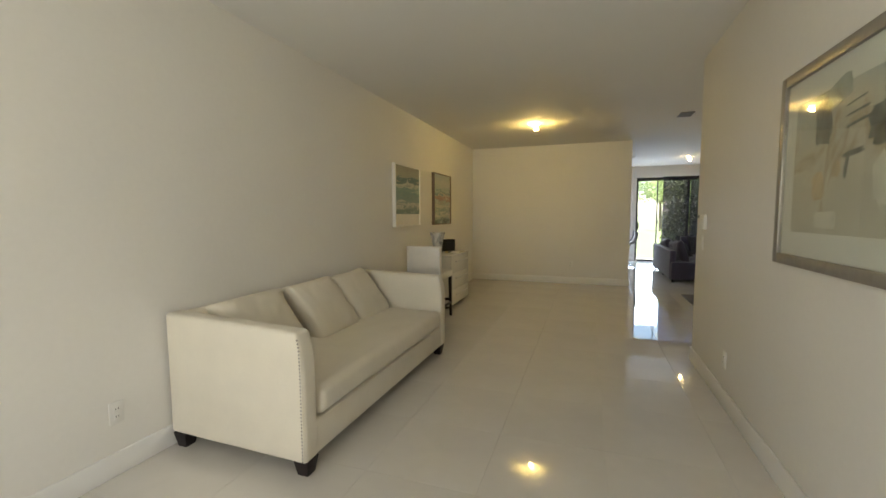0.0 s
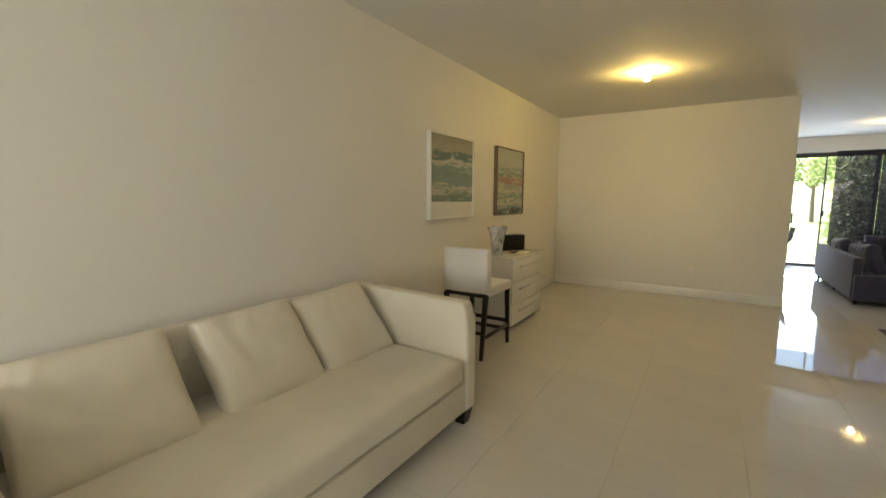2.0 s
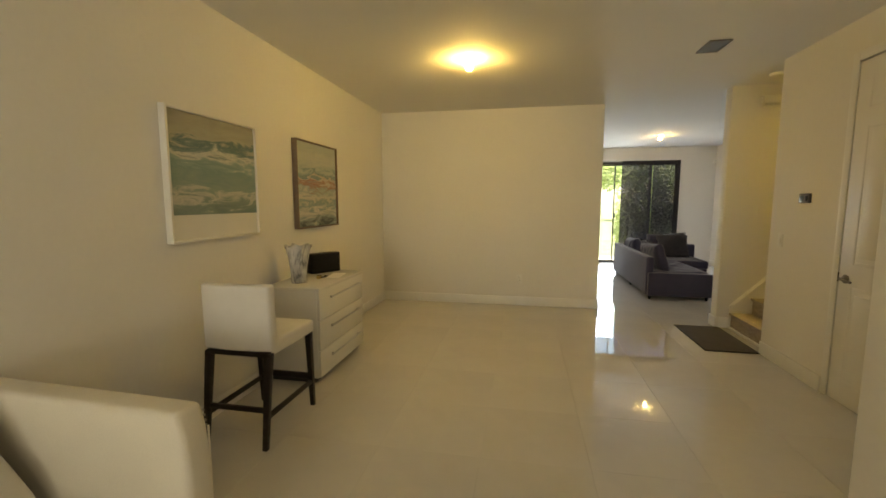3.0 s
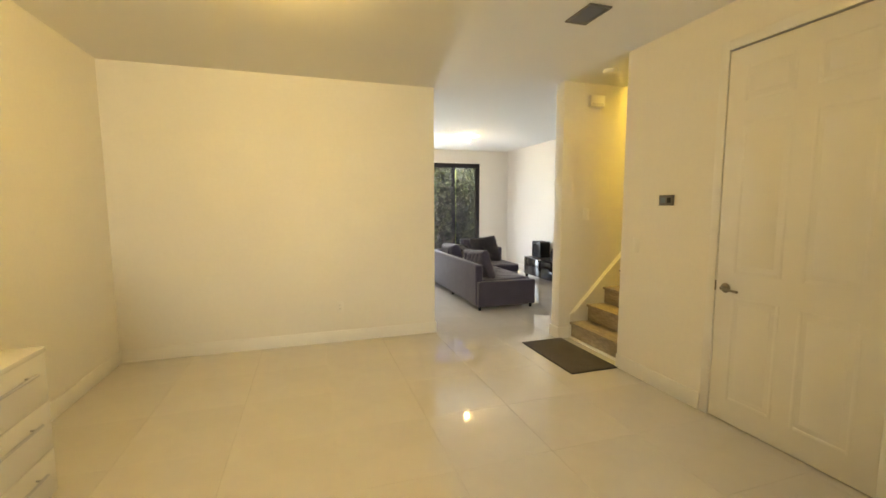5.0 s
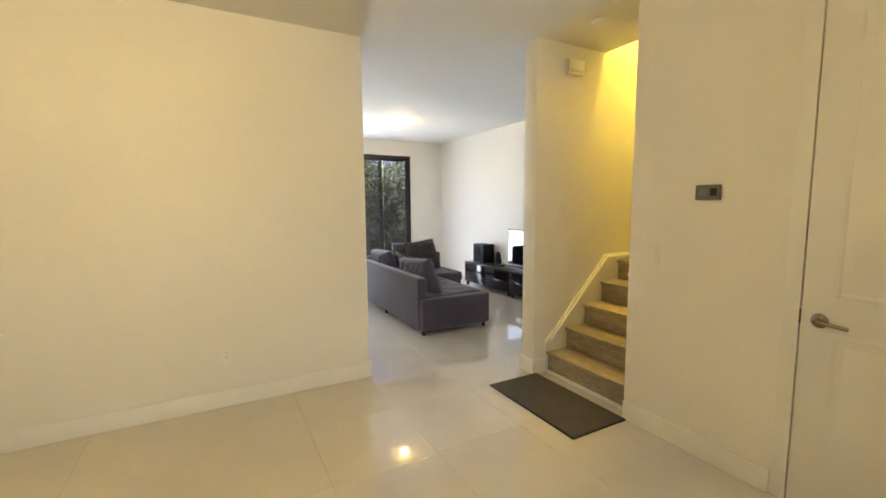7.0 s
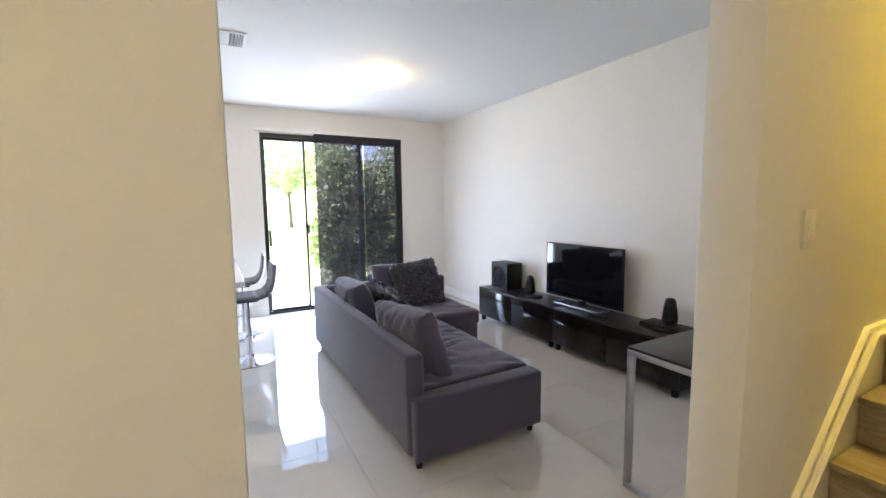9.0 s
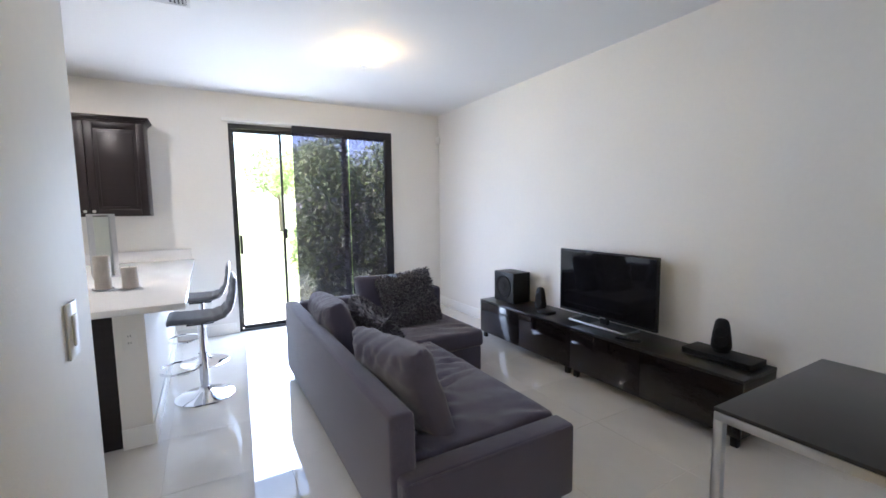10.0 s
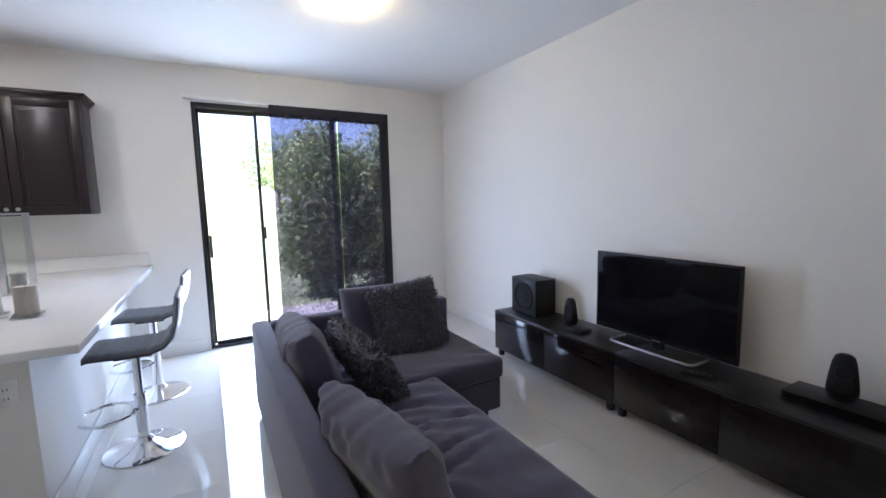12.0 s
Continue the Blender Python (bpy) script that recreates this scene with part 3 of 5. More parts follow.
def build_downlight():
    d = thing("ceiling_downlight", pose(2.29, 12.0, H), "round lit downlight with a white trim in the kitchen ceiling", "ceiling light", "kitchen downlights")
    bm = bmesh.new()
    lathe(bm, [(0.058, -0.001), (0.062, -0.006), (0.078, -0.007), (0.085, -0.003), (0.086, 0.0)], 36)
    part("trim_ring", bm, PLATE, d, "white trim ring")
    bm = bmesh.new()
    lathe(bm, [(0.0, -0.005), (0.03, -0.0045), (0.057, -0.002), (0.0, -0.0015)], 28)
    part("lens", bm, DOWNLIGHT, d, "glowing frosted lens")
    return d


downlight = build_downlight()
copy_thing(downlight, pose(1.03, 12.12, H))

build_ceiling_light(1.545, 6.53, BULB)
build_ceiling_light(4.58, 11.47, BULB_DIM)


def build_vent(name_label, x0, x1, y0, y1, halves):
    enamel = VENTM if halves else VENTD
    v = thing("ceiling_vent", pose(x0, y0, H), name_label, "ceiling vent", "ceiling vents")
    w, d = x1 - x0, y1 - y0
    boxpart("backing", SLOT, v, (0.015, w - 0.015, 0.015, d - 0.015, -0.004, 0.0), 0)
    bm = bmesh.new()
    for r in ((0, w, 0, 0.02), (0, w, d - 0.02, d), (0, 0.02, 0.02, d - 0.02), (w - 0.02, w, 0.02, d - 0.02)):
        box(bm, *r, -0.012, 0.0, bevel=0.003)
    part("frame", bm, enamel, v, "enamelled frame")
    if halves:
        boxpart("blank_plate", VENTM, v, (w * 0.36, w * 0.64, 0.02, d - 0.02, -0.011, -0.004), 0.002)
        xs = [0.03 + k * 0.021 for k in range(4)] + [w - 0.03 - k * 0.021 for k in range(4)]
    else:
        xs = [0.03 + k * 0.02 for k in range(int((w - 0.045) / 0.02))]
    for x in xs:
        bm = bmesh.new()
        box(bm, -0.007, 0.007, 0.02, d - 0.02, -0.001, 0.001, m=pose(x, 0, -0.0085, 0, 38, 0))
        part("slat", bm, enamel, v)


build_vent("small grey slatted supply vent in the hall ceiling", 3.47, 3.64, 6.45, 6.73, False)
build_vent("white supply vent with two slatted banks", 3.02, 3.335, 10.93, 11.23, True)


def wall_plate(kind, label, m, category):
    """A plate on a wall; local x runs along the wall, z up, y into the wall."""
    p = thing(kind, m, label, category)
    boxpart("plate", PLATE, p, (-0.037, 0.037, -0.006, 0.0, -0.06, 0.06), 0.003)
    if kind == "wall_outlet":
        for z in (-0.02, 0.02):
            rec = boxpart("receptacle", PLATE, p, (-0.017, 0.017, -0.009, -0.006, z - 0.015, z + 0.015), 0.003)
            boxpart("slot", SLOT, rec, (-0.008, -0.005, -0.0095, -0.0088, z - 0.004, z + 0.006), 0)
            boxpart("slot", SLOT, rec, (0.005, 0.008, -0.0095, -0.0088, z - 0.004, z + 0.006), 0)
    else:
        boxpart("rocker", PLATE, p, (-0.016, 0.016, -0.011, -0.006, -0.033, 0.033), 0.003)
    return p


wall_plate("wall_outlet", "white double outlet low on the cream wall beside the sofa", pose(0, 1.405, 0.335, 0, 0, 90), "outlet")
wall_plate("wall_outlet", "white double outlet low on the end wall", pose(2.01, 8.59, 0.38), "outlet")
wall_plate("wall_outlet", "white double outlet below the framed abstract picture", pose(3.27, 3.37, 0.33, 0, 0, -90), "outlet")
wall_plate("light_switch", "white rocker switch near the wall's corner", pose(3.27, 4.13, 1.115, 0, 0, -90), "light switch")
keypad = thing("alarm_keypad", pose(3.27, 4.095, 1.30, 0, 0, -90), "white alarm keypad on the cream wall above a switch", "keypad")
boxpart("housing", PLATE, keypad, (-0.08, 0.08, -0.024, 0.0, -0.063, 0.063), 0.006)
boxpart("cover", PLATE, keypad, (-0.072, 0.072, -0.028, -0.024, -0.058, 0.02), 0.003, "hinged white cover")
sensor = thing("wall_sensor", pose(3.27, 4.23, 1.343, 0, 0, -90), "small dark wall sensor beside the alarm keypad", "sensor")
boxpart("housing", GREYTH, sensor, (-0.03, 0.03, -0.02, 0.0, -0.013, 0.013), 0.004)
boxpart("lens", LCD, sensor, (-0.01, 0.01, -0.0215, -0.02, -0.006, 0.006), 0.0005)
wall_plate("light_switch", "white rocker switch beside the stair opening", pose(4.335, 6.91, 1.12, 0, 0, -90), "light switch")
wall_plate("light_switch", "white rocker switch on the pantry wall's end", pose(3.07, 9.13, 1.17, 0, 0, 90), "light switch")
wall_plate("light_switch", "white rocker switch on the stair wall", pose(4.60, 7.95, 1.36), "light switch")
wall_plate("wall_outlet", "white double outlet on the breakfast bar's end", pose(2.905, 11.0, 0.67), "outlet")


def build_thermostat():
    t = thing("thermostat", pose(4.335, 6.608, 1.492), "dark grey wall thermostat with a small display", "thermostat")
    boxpart("housing", GREYTH, t, (-0.022, 0, -0.064, 0.064, -0.04, 0.04), 0.005)
    boxpart("display", LCD, t, (-0.0235, -0.0215, 0.0, 0.045, -0.02, 0.02), 0.001, "small grey display")
    boxpart("button", BLACKP, t, (-0.0235, -0.0215, -0.05, -0.015, -0.02, 0.02), 0.002)


build_thermostat()


def build_detectors():
    s = thing("smoke_detector", pose(4.50, 7.52, H), "round white smoke detector on the ceiling", "smoke detector")
    bm = bmesh.new()
    lathe(bm, [(0.0, 0), (0.062, 0), (0.066, -0.008), (0.06, -0.026), (0.035, -0.036), (0.0, -0.037)], 32)
    part("body", bm, PLATE, s)
    c = thing("door_chime", pose(4.67, 7.95, 2.55), "white plastic door chime box high on the stair wall", "door chime")
    boxpart("box", PLATE, c, (-0.09, 0.09, -0.05, 0, -0.06, 0.06), 0.008)
    boxpart("grille", VENTM, c, (-0.07, 0.07, -0.052, -0.049, -0.045, -0.02), 0.001)
    g = thing("alarm_sensor", pose(6.31, 13.31, 2.38, 0, 0, -45), "small white alarm sensor in the corner", "sensor")
    boxpart("body", PLATE, g, (-0.03, 0.03, -0.04, 0.0, -0.05, 0.05), 0.01)


build_detectors()


def build_mat():
    m = thing("door_mat", pose(3.84, 7.05, 0.0), "dark grey flat door mat at the stair's foot", "mat")
    boxpart("carpet_top", MAT, m, (0.012, 0.468, 0.012, 0.878, 0.0, 0.012), 0.004)
    bm = bmesh.new()
    for r in ((0, 0.48, 0, 0.012), (0, 0.48, 0.878, 0.89), (0, 0.012, 0.012, 0.878), (0.468, 0.48, 0.012, 0.878)):
        box(bm, *r, 0.0, 0.010, bevel=0.003)
    part("edging", bm, BLACKP, m, "black rubber edging")


build_mat()


# ---- pictures ----
def picture(name, label, m, w, h, depth, rim, frame_mat, art_mat, mount=(0, 0, 0, 0), glazed=False):
    """A framed picture hung on a wall: local x along the wall, z up, y into the wall."""
    p = thing(name, m, label, "picture")
    bm = bmesh.new()
    for r in ((0, rim, 0, h), (w - rim, w, 0, h), (rim, w - rim, 0, rim), (rim, w - rim, h - rim, h)):
        box(bm, r[0], r[1], -depth, 0, r[2], r[3], bevel=0.003)
    part("frame", bm, frame_mat, p)
    l, r, b, t = mount
    if any(mount):
        boxpart("mount", MATB, p, (rim, w - rim, -depth * 0.55, -0.002, rim, h - rim), 0, "off-white mount board")
    bm = bmesh.new()
    box(bm, rim + l, w - rim - r, -depth * 0.55 - 0.003, -depth * 0.3, rim + b, h - rim - t)
    part("canvas", bm, art_mat, p, "painted sheet", 0)
    if glazed:
        bm = bmesh.new()
        box(bm, rim, w - rim, -depth * 0.8 - 0.002, -depth * 0.8, rim, h - rim)
        g = part("glazing", bm, PANE, p, "clear picture glass", 0)
        g.visible_shadow = False
    return p


picture("framed_picture", "sea painting in greens and sand, white frame", pose(0, 4.735, 1.213, 0, 0, 90), 0.835, 0.81, 0.045, 0.018, WHITEF, ART_SEA, (0, 0, 0.15, 0))
picture("framed_picture", "blue and rust shore painting in taupe frame", pose(0, 6.13, 1.213, 0, 0, 90), 0.83, 0.82, 0.05, 0.014, BROWNF, ART_SEA2)
abstract = picture("framed_picture", "large abstract painting under glass, silver frame", pose(3.27, 2.555, 1.122, 0, 0, -90), 1.25, 0.905, 0.04, 0.05, SILVER, ART_ABS, (0.10, 0.10, 0.11, 0.11), True)


def brush_stroke(cx, cz, w, h, tilt, material, seed, label):
    """A ragged dab of thick paint on the abstract picture."""
    rng = random.Random(seed)
    bm = bmesh.new()
    n = 22
    front, back = [], []
    for k in range(n):
        a = 2 * math.pi * k / n
        e = abs(math.cos(a)) ** 0.5 * (1 if math.cos(a) > 0 else -1), abs(math.sin(a)) ** 0.5 * (1 if math.sin(a) > 0 else -1)
        x, z = w / 2 * e[0] * rng.uniform(0.75, 1.1), h / 2 * e[1] * rng.uniform(0.75, 1.1)
        x, z = x * math.cos(tilt) - z * math.sin(tilt), x * math.sin(tilt) + z * math.cos(tilt)
        front.append(bm.verts.new((cx + x, -0.0262, cz + z)))
        back.append(bm.verts.new((cx + x, -0.0248, cz + z)))
    bm.faces.new(front)
    for k in range(n):
        bm.faces.new((front[k], back[k], back[(k + 1) % n], front[(k + 1) % n]))
    part("brush_stroke", bm, material, abstract, label, 0)


STROKE_D = mat("charcoal_oil_paint", (0.15, 0.16, 0.155), 0.6, var=0.5, vscale=25, bump=0.5, bscale=60)
STROKE_G = mat("slate_oil_paint", (0.33, 0.36, 0.34), 0.6, var=0.35, vscale=18, bump=0.5, bscale=60)
STROKE_O = mat("ochre_oil_paint", (0.52, 0.40, 0.25), 0.6, var=0.3, vscale=14, bump=0.5, bscale=60)
STROKE_C = mat("cream_oil_paint", (0.67, 0.64, 0.56), 0.6, var=0.12, vscale=14, bump=0.5, bscale=60)
for k, (cx, cz, w, h, tilt, m, lab) in enumerate((
        (0.40, 0.62, 0.13, 0.20, 0.05, STROKE_D, "dark vertical brush stroke"), (0.50, 0.72, 0.20, 0.10, 0.25, STROKE_G, "slate brush stroke"), (0.80, 0.56, 0.20, 0.15, 0.2, STROKE_D, "dark brush stroke"),
        (0.62, 0.47, 0.14, 0.022, 0.1, STROKE_D, "thin black brush stroke"), (0.58, 0.43, 0.022, 0.11, -0.2, STROKE_D, "thin black brush stroke"), (0.38, 0.36, 0.11, 0.12, 0.1, STROKE_O, "ochre patch of paint"),
        (0.51, 0.42, 0.06, 0.07, 0.1, STROKE_O, "ochre patch of paint"), (0.64, 0.58, 0.16, 0.012, 0.12, STROKE_D, "thin dark line"), (0.63, 0.62, 0.15, 0.010, 0.1, STROKE_D, "thin dark line"), (0.62, 0.66, 0.14, 0.010, 0.14, STROKE_D, "thin dark line"),
        (0.86, 0.36, 0.22, 0.20, 0.1, STROKE_C, "cream patch of paint"), (0.45, 0.22, 0.2, 0.07, 0.0, STROKE_C, "cream patch of paint"))):
    brush_stroke(cx, cz, w, h, tilt, m, k + 40, lab)


# ---- ivory sofa ----
def build_ivory_sofa():
    s = thing("sofa", pose(0.02, 1.685, 0, 0, 0, -0.3), "ivory upholstered sofa with nailhead arms against the wall", "sofa")
    W, D = 2.135, 0.975          # along the wall, out from it
    SEAM, SEAT = 0.282, 0.448
    bm = bmesh.new()
    box(bm, 0.02, D - 0.012, 0.02, W - 0.02, 0.088, SEAM - 0.003, 0.016, 3)
    part("seat_base", bm, IVORY, s)
    # back: a padded slab, level with the arms
    bm = bmesh.new()
    box(bm, 0.0, 0.115, 0.10, W - 0.10, 0.27, 0.80, 0.035, 4)
    part("back", bm, IVORY, s)
    # arms: upright slabs with eased edges that flare a little towards the front
    for y0, y1, flip in ((0.0, 0.112, 1), (W - 0.112, W, -1)):
        bm = bmesh.new()
        box(bm, 0.0, D, y0, y1, 0.088, 0.808, 0.024, 5)
        bmesh.ops.subdivide_edges(bm, edges=[e for e in bm.edges if e.calc_length() > 0.3], cuts=10, use_grid_fill=True)
        for v in bm.verts:
            f = max(0.0, v.co.x / D)
            if v.co.z > 0.45:
                k = (v.co.z - 0.45) / 0.35
                v.co.z -= 0.03 * f * k
                v.co.x -= 0.035 * k ** 4 * max(0.0, (f - 0.9) / 0.1)
            v.co.y -= flip * (0.022 * f + 0.012 * max(0.0, v.co.z - 0.45))
            v.co.y += 0.002 * noise.noise(v.co * 4)
        arm = part("arm", bm, IVORY, s)
        yf = (y0 if flip > 0 else y1) - flip * 0.0215
        nails = [(D - 0.02 - 0.024 * max(0.0, (z - 0.62) / 0.16) ** 3, yf - flip * 0.012 * max(0.0, z - 0.45), z) for z in (0.105 + k * 0.0182 for k in range(36))]
        bm = bmesh.new()
        for p in nails:
            bmesh.ops.create_uvsphere(bm, u_segments=6, v_segments=4, radius=0.0052, matrix=Matrix.Translation(p))
        part("nailhead_trim", bm, DARKNI, arm, "row of small dark nickel nailheads")
        bm = bmesh.new()
        tube(bm, [(x + 0.009, y, z) for x, y, z in nails[::4]], 0.0035, 6)
        part("piping", bm, IVORY, arm)
    # single long seat cushion, crowned, with a soft rolled front
    bm = bmesh.new()
    box(bm, 0.11, D + 0.006, 0.116, W - 0.116, SEAM, SEAT, 0.05, 6)
    bmesh.ops.subdivide_edges(bm, edges=[e for e in bm.edges if e.calc_length() > 0.3], cuts=22, use_grid_fill=True)
    for v in bm.verts:
        u, t = (v.co.x - 0.53) / 0.43, (v.co.y - W / 2) / (W / 2 - 0.13)
        if v.co.z > SEAT - 0.02:
            v.co.z += 0.012 * max(0, 1 - u * u) * max(0, 1 - t ** 4) + 0.006 * noise.noise(Vector((v.co.x * 4, v.co.y * 3, 1))) + 0.003 * noise.noise(v.co * 11)
        elif v.co.x > D - 0.03:
            v.co.x += 0.006 * noise.noise(Vector((2, v.co.y * 4, v.co.z * 6)))
    part("seat_cushion", bm, IVORY, s)
    bm = bmesh.new()
    tube(bm, [(D - 0.002, 0.14 + i * (W - 0.28) / 20, SEAM + 0.002 * math.sin(i * 1.7)) for i in range(21)], 0.004, 6)
    part("piping", bm, IVORY, s)
    # three loose back cushions leaning on the back, the outer one slumped towards the arm
    for k, (y, w, roll) in enumerate(((0.465, 0.57, 0.02), (1.128, 0.55, 0.03), (1.692, 0.57, 0.06))):
        bm = bmesh.new()
        pillow(bm, w, 0.53, 0.19, basis((0.278, y, 0.609), (0.03 * (1 - k), 1, roll), (-0.60, 0.10, 0.80)), 0.035, 0.009, 3.1 * k + 1, 40, 0.30, 0.003)
        part("back_cushion", bm, IVORY, s, "plump ivory back cushion", 180)
    for x in (0.06, D - 0.055):
        for y in (0.05, W - 0.05):
            bm = bmesh.new()
            bmesh.ops.create_cone(bm, cap_ends=True, segments=4, radius1=0.044, radius2=0.066, depth=0.088, matrix=pose(x, y, 0.044, 0, 0, 45))
            part("leg", bm, ESPR, s, "tapered dark wood leg")


build_ivory_sofa()


# ---- counter chair ----
def build_counter_chair():
    c = thing("counter_chair", pose(0.163, 4.715, 0), "white leather counter chair on a dark wood frame", "chair")
    W, D = 0.45, 0.585
    bm = bmesh.new()
    box(bm, 0.005, W - 0.005, 0.10, D + 0.01, 0.545, 0.632, 0.018, 3)
    for v in bm.verts:
        if v.co.z > 0.6:
            v.co.z += 0.012 * (1 - ((v.co.x - W / 2) / (W / 2)) ** 2)
    part("seat", bm, WHITELEA, c)
    bm = bmesh.new()
    box(bm, 0.0, W, 0.05, 0.125, 0.578, 0.978, 0.016, 3)
    bmesh.ops.subdivide_edges(bm, edges=[e for e in bm.edges if e.calc_length() > 0.2], cuts=8, use_grid_fill=True)
    for v in bm.verts:
        v.co.y += 0.02 * ((v.co.x - W / 2) / (W / 2)) ** 2 - 0.02 * max(0, v.co.z - 0.585)
    part("backrest", bm, WHITELEA, c)
    for x, y, dy in ((0.025, 0.085, -0.075), (W - 0.025, 0.085, -0.075), (0.03, D - 0.03, 0.03), (W - 0.03, D - 0.03, 0.03)):
        bm = bmesh.new()
        box(bm, -0.021, 0.021, -0.021, 0.021, 0.0, 0.565, 0.003)
        for v in bm.verts:
            k = 1 - v.co.z / 0.565
            v.co = Vector((x + v.co.x * (1 - 0.3 * k), y + v.co.y * (1 - 0.3 * k) + dy * k, v.co.z))
        part("leg", bm, ESPR, c)
    for d in ((0.03, W - 0.03, 0.03, 0.052, 0.215, 0.245), (0.03, W - 0.03, D - 0.03, D - 0.005, 0.21, 0.245), (0.018, 0.040, 0.04, D - 0.02, 0.17, 0.20), (W - 0.040, W - 0.018, 0.04, D - 0.02, 0.17, 0.20), (0.02, W - 0.02, 0.062, 0.105, 0.545, 0.576)):
        boxpart("stretcher", ESPR, c, d, 0.003)


build_counter_chair()


# ---- dresser and what stands on it ----
def build_dresser():
    d = thing("dresser", pose(0.01, 5.625, 0), "glossy white three-drawer chest with long bar handles", "dresser")
    W, D, h = 0.90, 0.475, 0.785
    boxpart("carcass", WHITELAC, d, (0, D - 0.022, 0.0, W, 0.045, h - 0.025), 0.002)
    boxpart("plinth", SLOT, d, (0.03, D - 0.06, 0.02, W - 0.02, 0.0, 0.045), 0.002, "recessed plinth with shade put into its colour")
    boxpart("top", WHITELAC, d, (-0.0, D + 0.004, -0.004, W + 0.004, h - 0.025, h), 0.003)
    for z0, z1 in ((0.055, 0.27), (0.275, 0.515), (0.52, 0.758)):
        dr = boxpart("drawer", WHITELAC, d, (D - 0.022, D, 0.003, W - 0.003, z0, z1), 0.002)
        bm = bmesh.new()
        zc = z1 - 0.075
        cyl(bm, (D + 0.026, 0.16, zc), (D + 0.026, W - 0.12, zc), 0.0075, n=14)
        for y in (0.2, W - 0.16):
            cyl(bm, (D - 0.001, y, zc), (D + 0.026, y, zc), 0.005, n=10)
        part("handle", bm, STEEL, dr, "long satin nickel bar handle")


build_dresser()


def build_dresser_things():
    v = thing("vase", pose(0.20, 5.835, 0.785), "swirled grey and white glass vase with a fluted rim", "vase")
    bm = bmesh.new()
    n, prof = 40, [(0.060, 0), (0.066, 0.01), (0.063, 0.05), (0.072, 0.14), (0.083, 0.22), (0.090, 0.28), (0.100, 0.315), (0.095, 0.313), (0.085, 0.28), (0.076, 0.22), (0.064, 0.13), (0.055, 0.03)]
    rings = []
    for r, z in prof:
        ring = []
        for i in range(n):
            a = 2 * math.pi * i / n
            k = max(0, (z - 0.18) / 0.135)
            ring.append(bm.verts.new(((r + 0.016 * k * math.sin(6 * a)) * math.cos(a), (r + 0.016 * k * math.sin(6 * a)) * math.sin(a), z + 0.012 * k * math.cos(5 * a))))
        rings.append(ring)
    for a, b in zip(rings, rings[1:]):
        for i in range(n):
            bm.faces.new((a[i], a[(i + 1) % n], b[(i + 1) % n], b[i]))
    bm.faces.new(rings[0][::-1])
    bm.faces.new(rings[-1])
    part("body", bm, VASEM, v)
    s = thing("tabletop_speaker", pose(0.15, 6.375, 0.785, 0, 0, -32), "black box speaker standing on the white chest", "speaker")
    boxpart("housing", BLACKP, s, (-0.05, 0.05, -0.155, 0.155, 0, 0.188), 0.006)
    boxpart("grille", CLOTHBLK, s, (0.05, 0.054, -0.147, 0.147, 0.008, 0.18), 0.002)
    p = thing("paper_sheet", pose(0.36, 6.20, 0.7855, 0, 0, 8), "loose white printed card lying on the chest", "paper")
    boxpart("sheet", PAPER, p, (-0.06, 0.06, -0.14, 0.14, 0, 0.002), 0)
    c = thing("watch", pose(0.28, 6.03, 0.785), "small brass wristwatch lying on the chest", "watch")
    bm = bmesh.new()
    lathe(bm, [(0.0, 0), (0.022, 0), (0.024, 0.02), (0.02, 0.03), (0.0, 0.03)], 20)
    part("case", bm, BRASS, c)
    bm = bmesh.new()
    tube(bm, [(0.02, 0.0, 0.012), (0.05, 0.03, 0.015), (0.05, 0.06, 0.015), (0.02, 0.07, 0.015)], 0.006, 8)
    part("strap", bm, ESPR, c)
    k = thing("power_cord", pose(0.012, 5.595, 0), "dark cable hanging behind the white chest", "cable")
    bm = bmesh.new()
    tube(bm, [(0.006, 0.02, 0.76), (0.006, 0.012, 0.6), (0.006, 0.015, 0.45), (0.008, 0.01, 0.32)], 0.005, 8)
    part("cord", bm, BLACKP, k)


build_dresser_things()


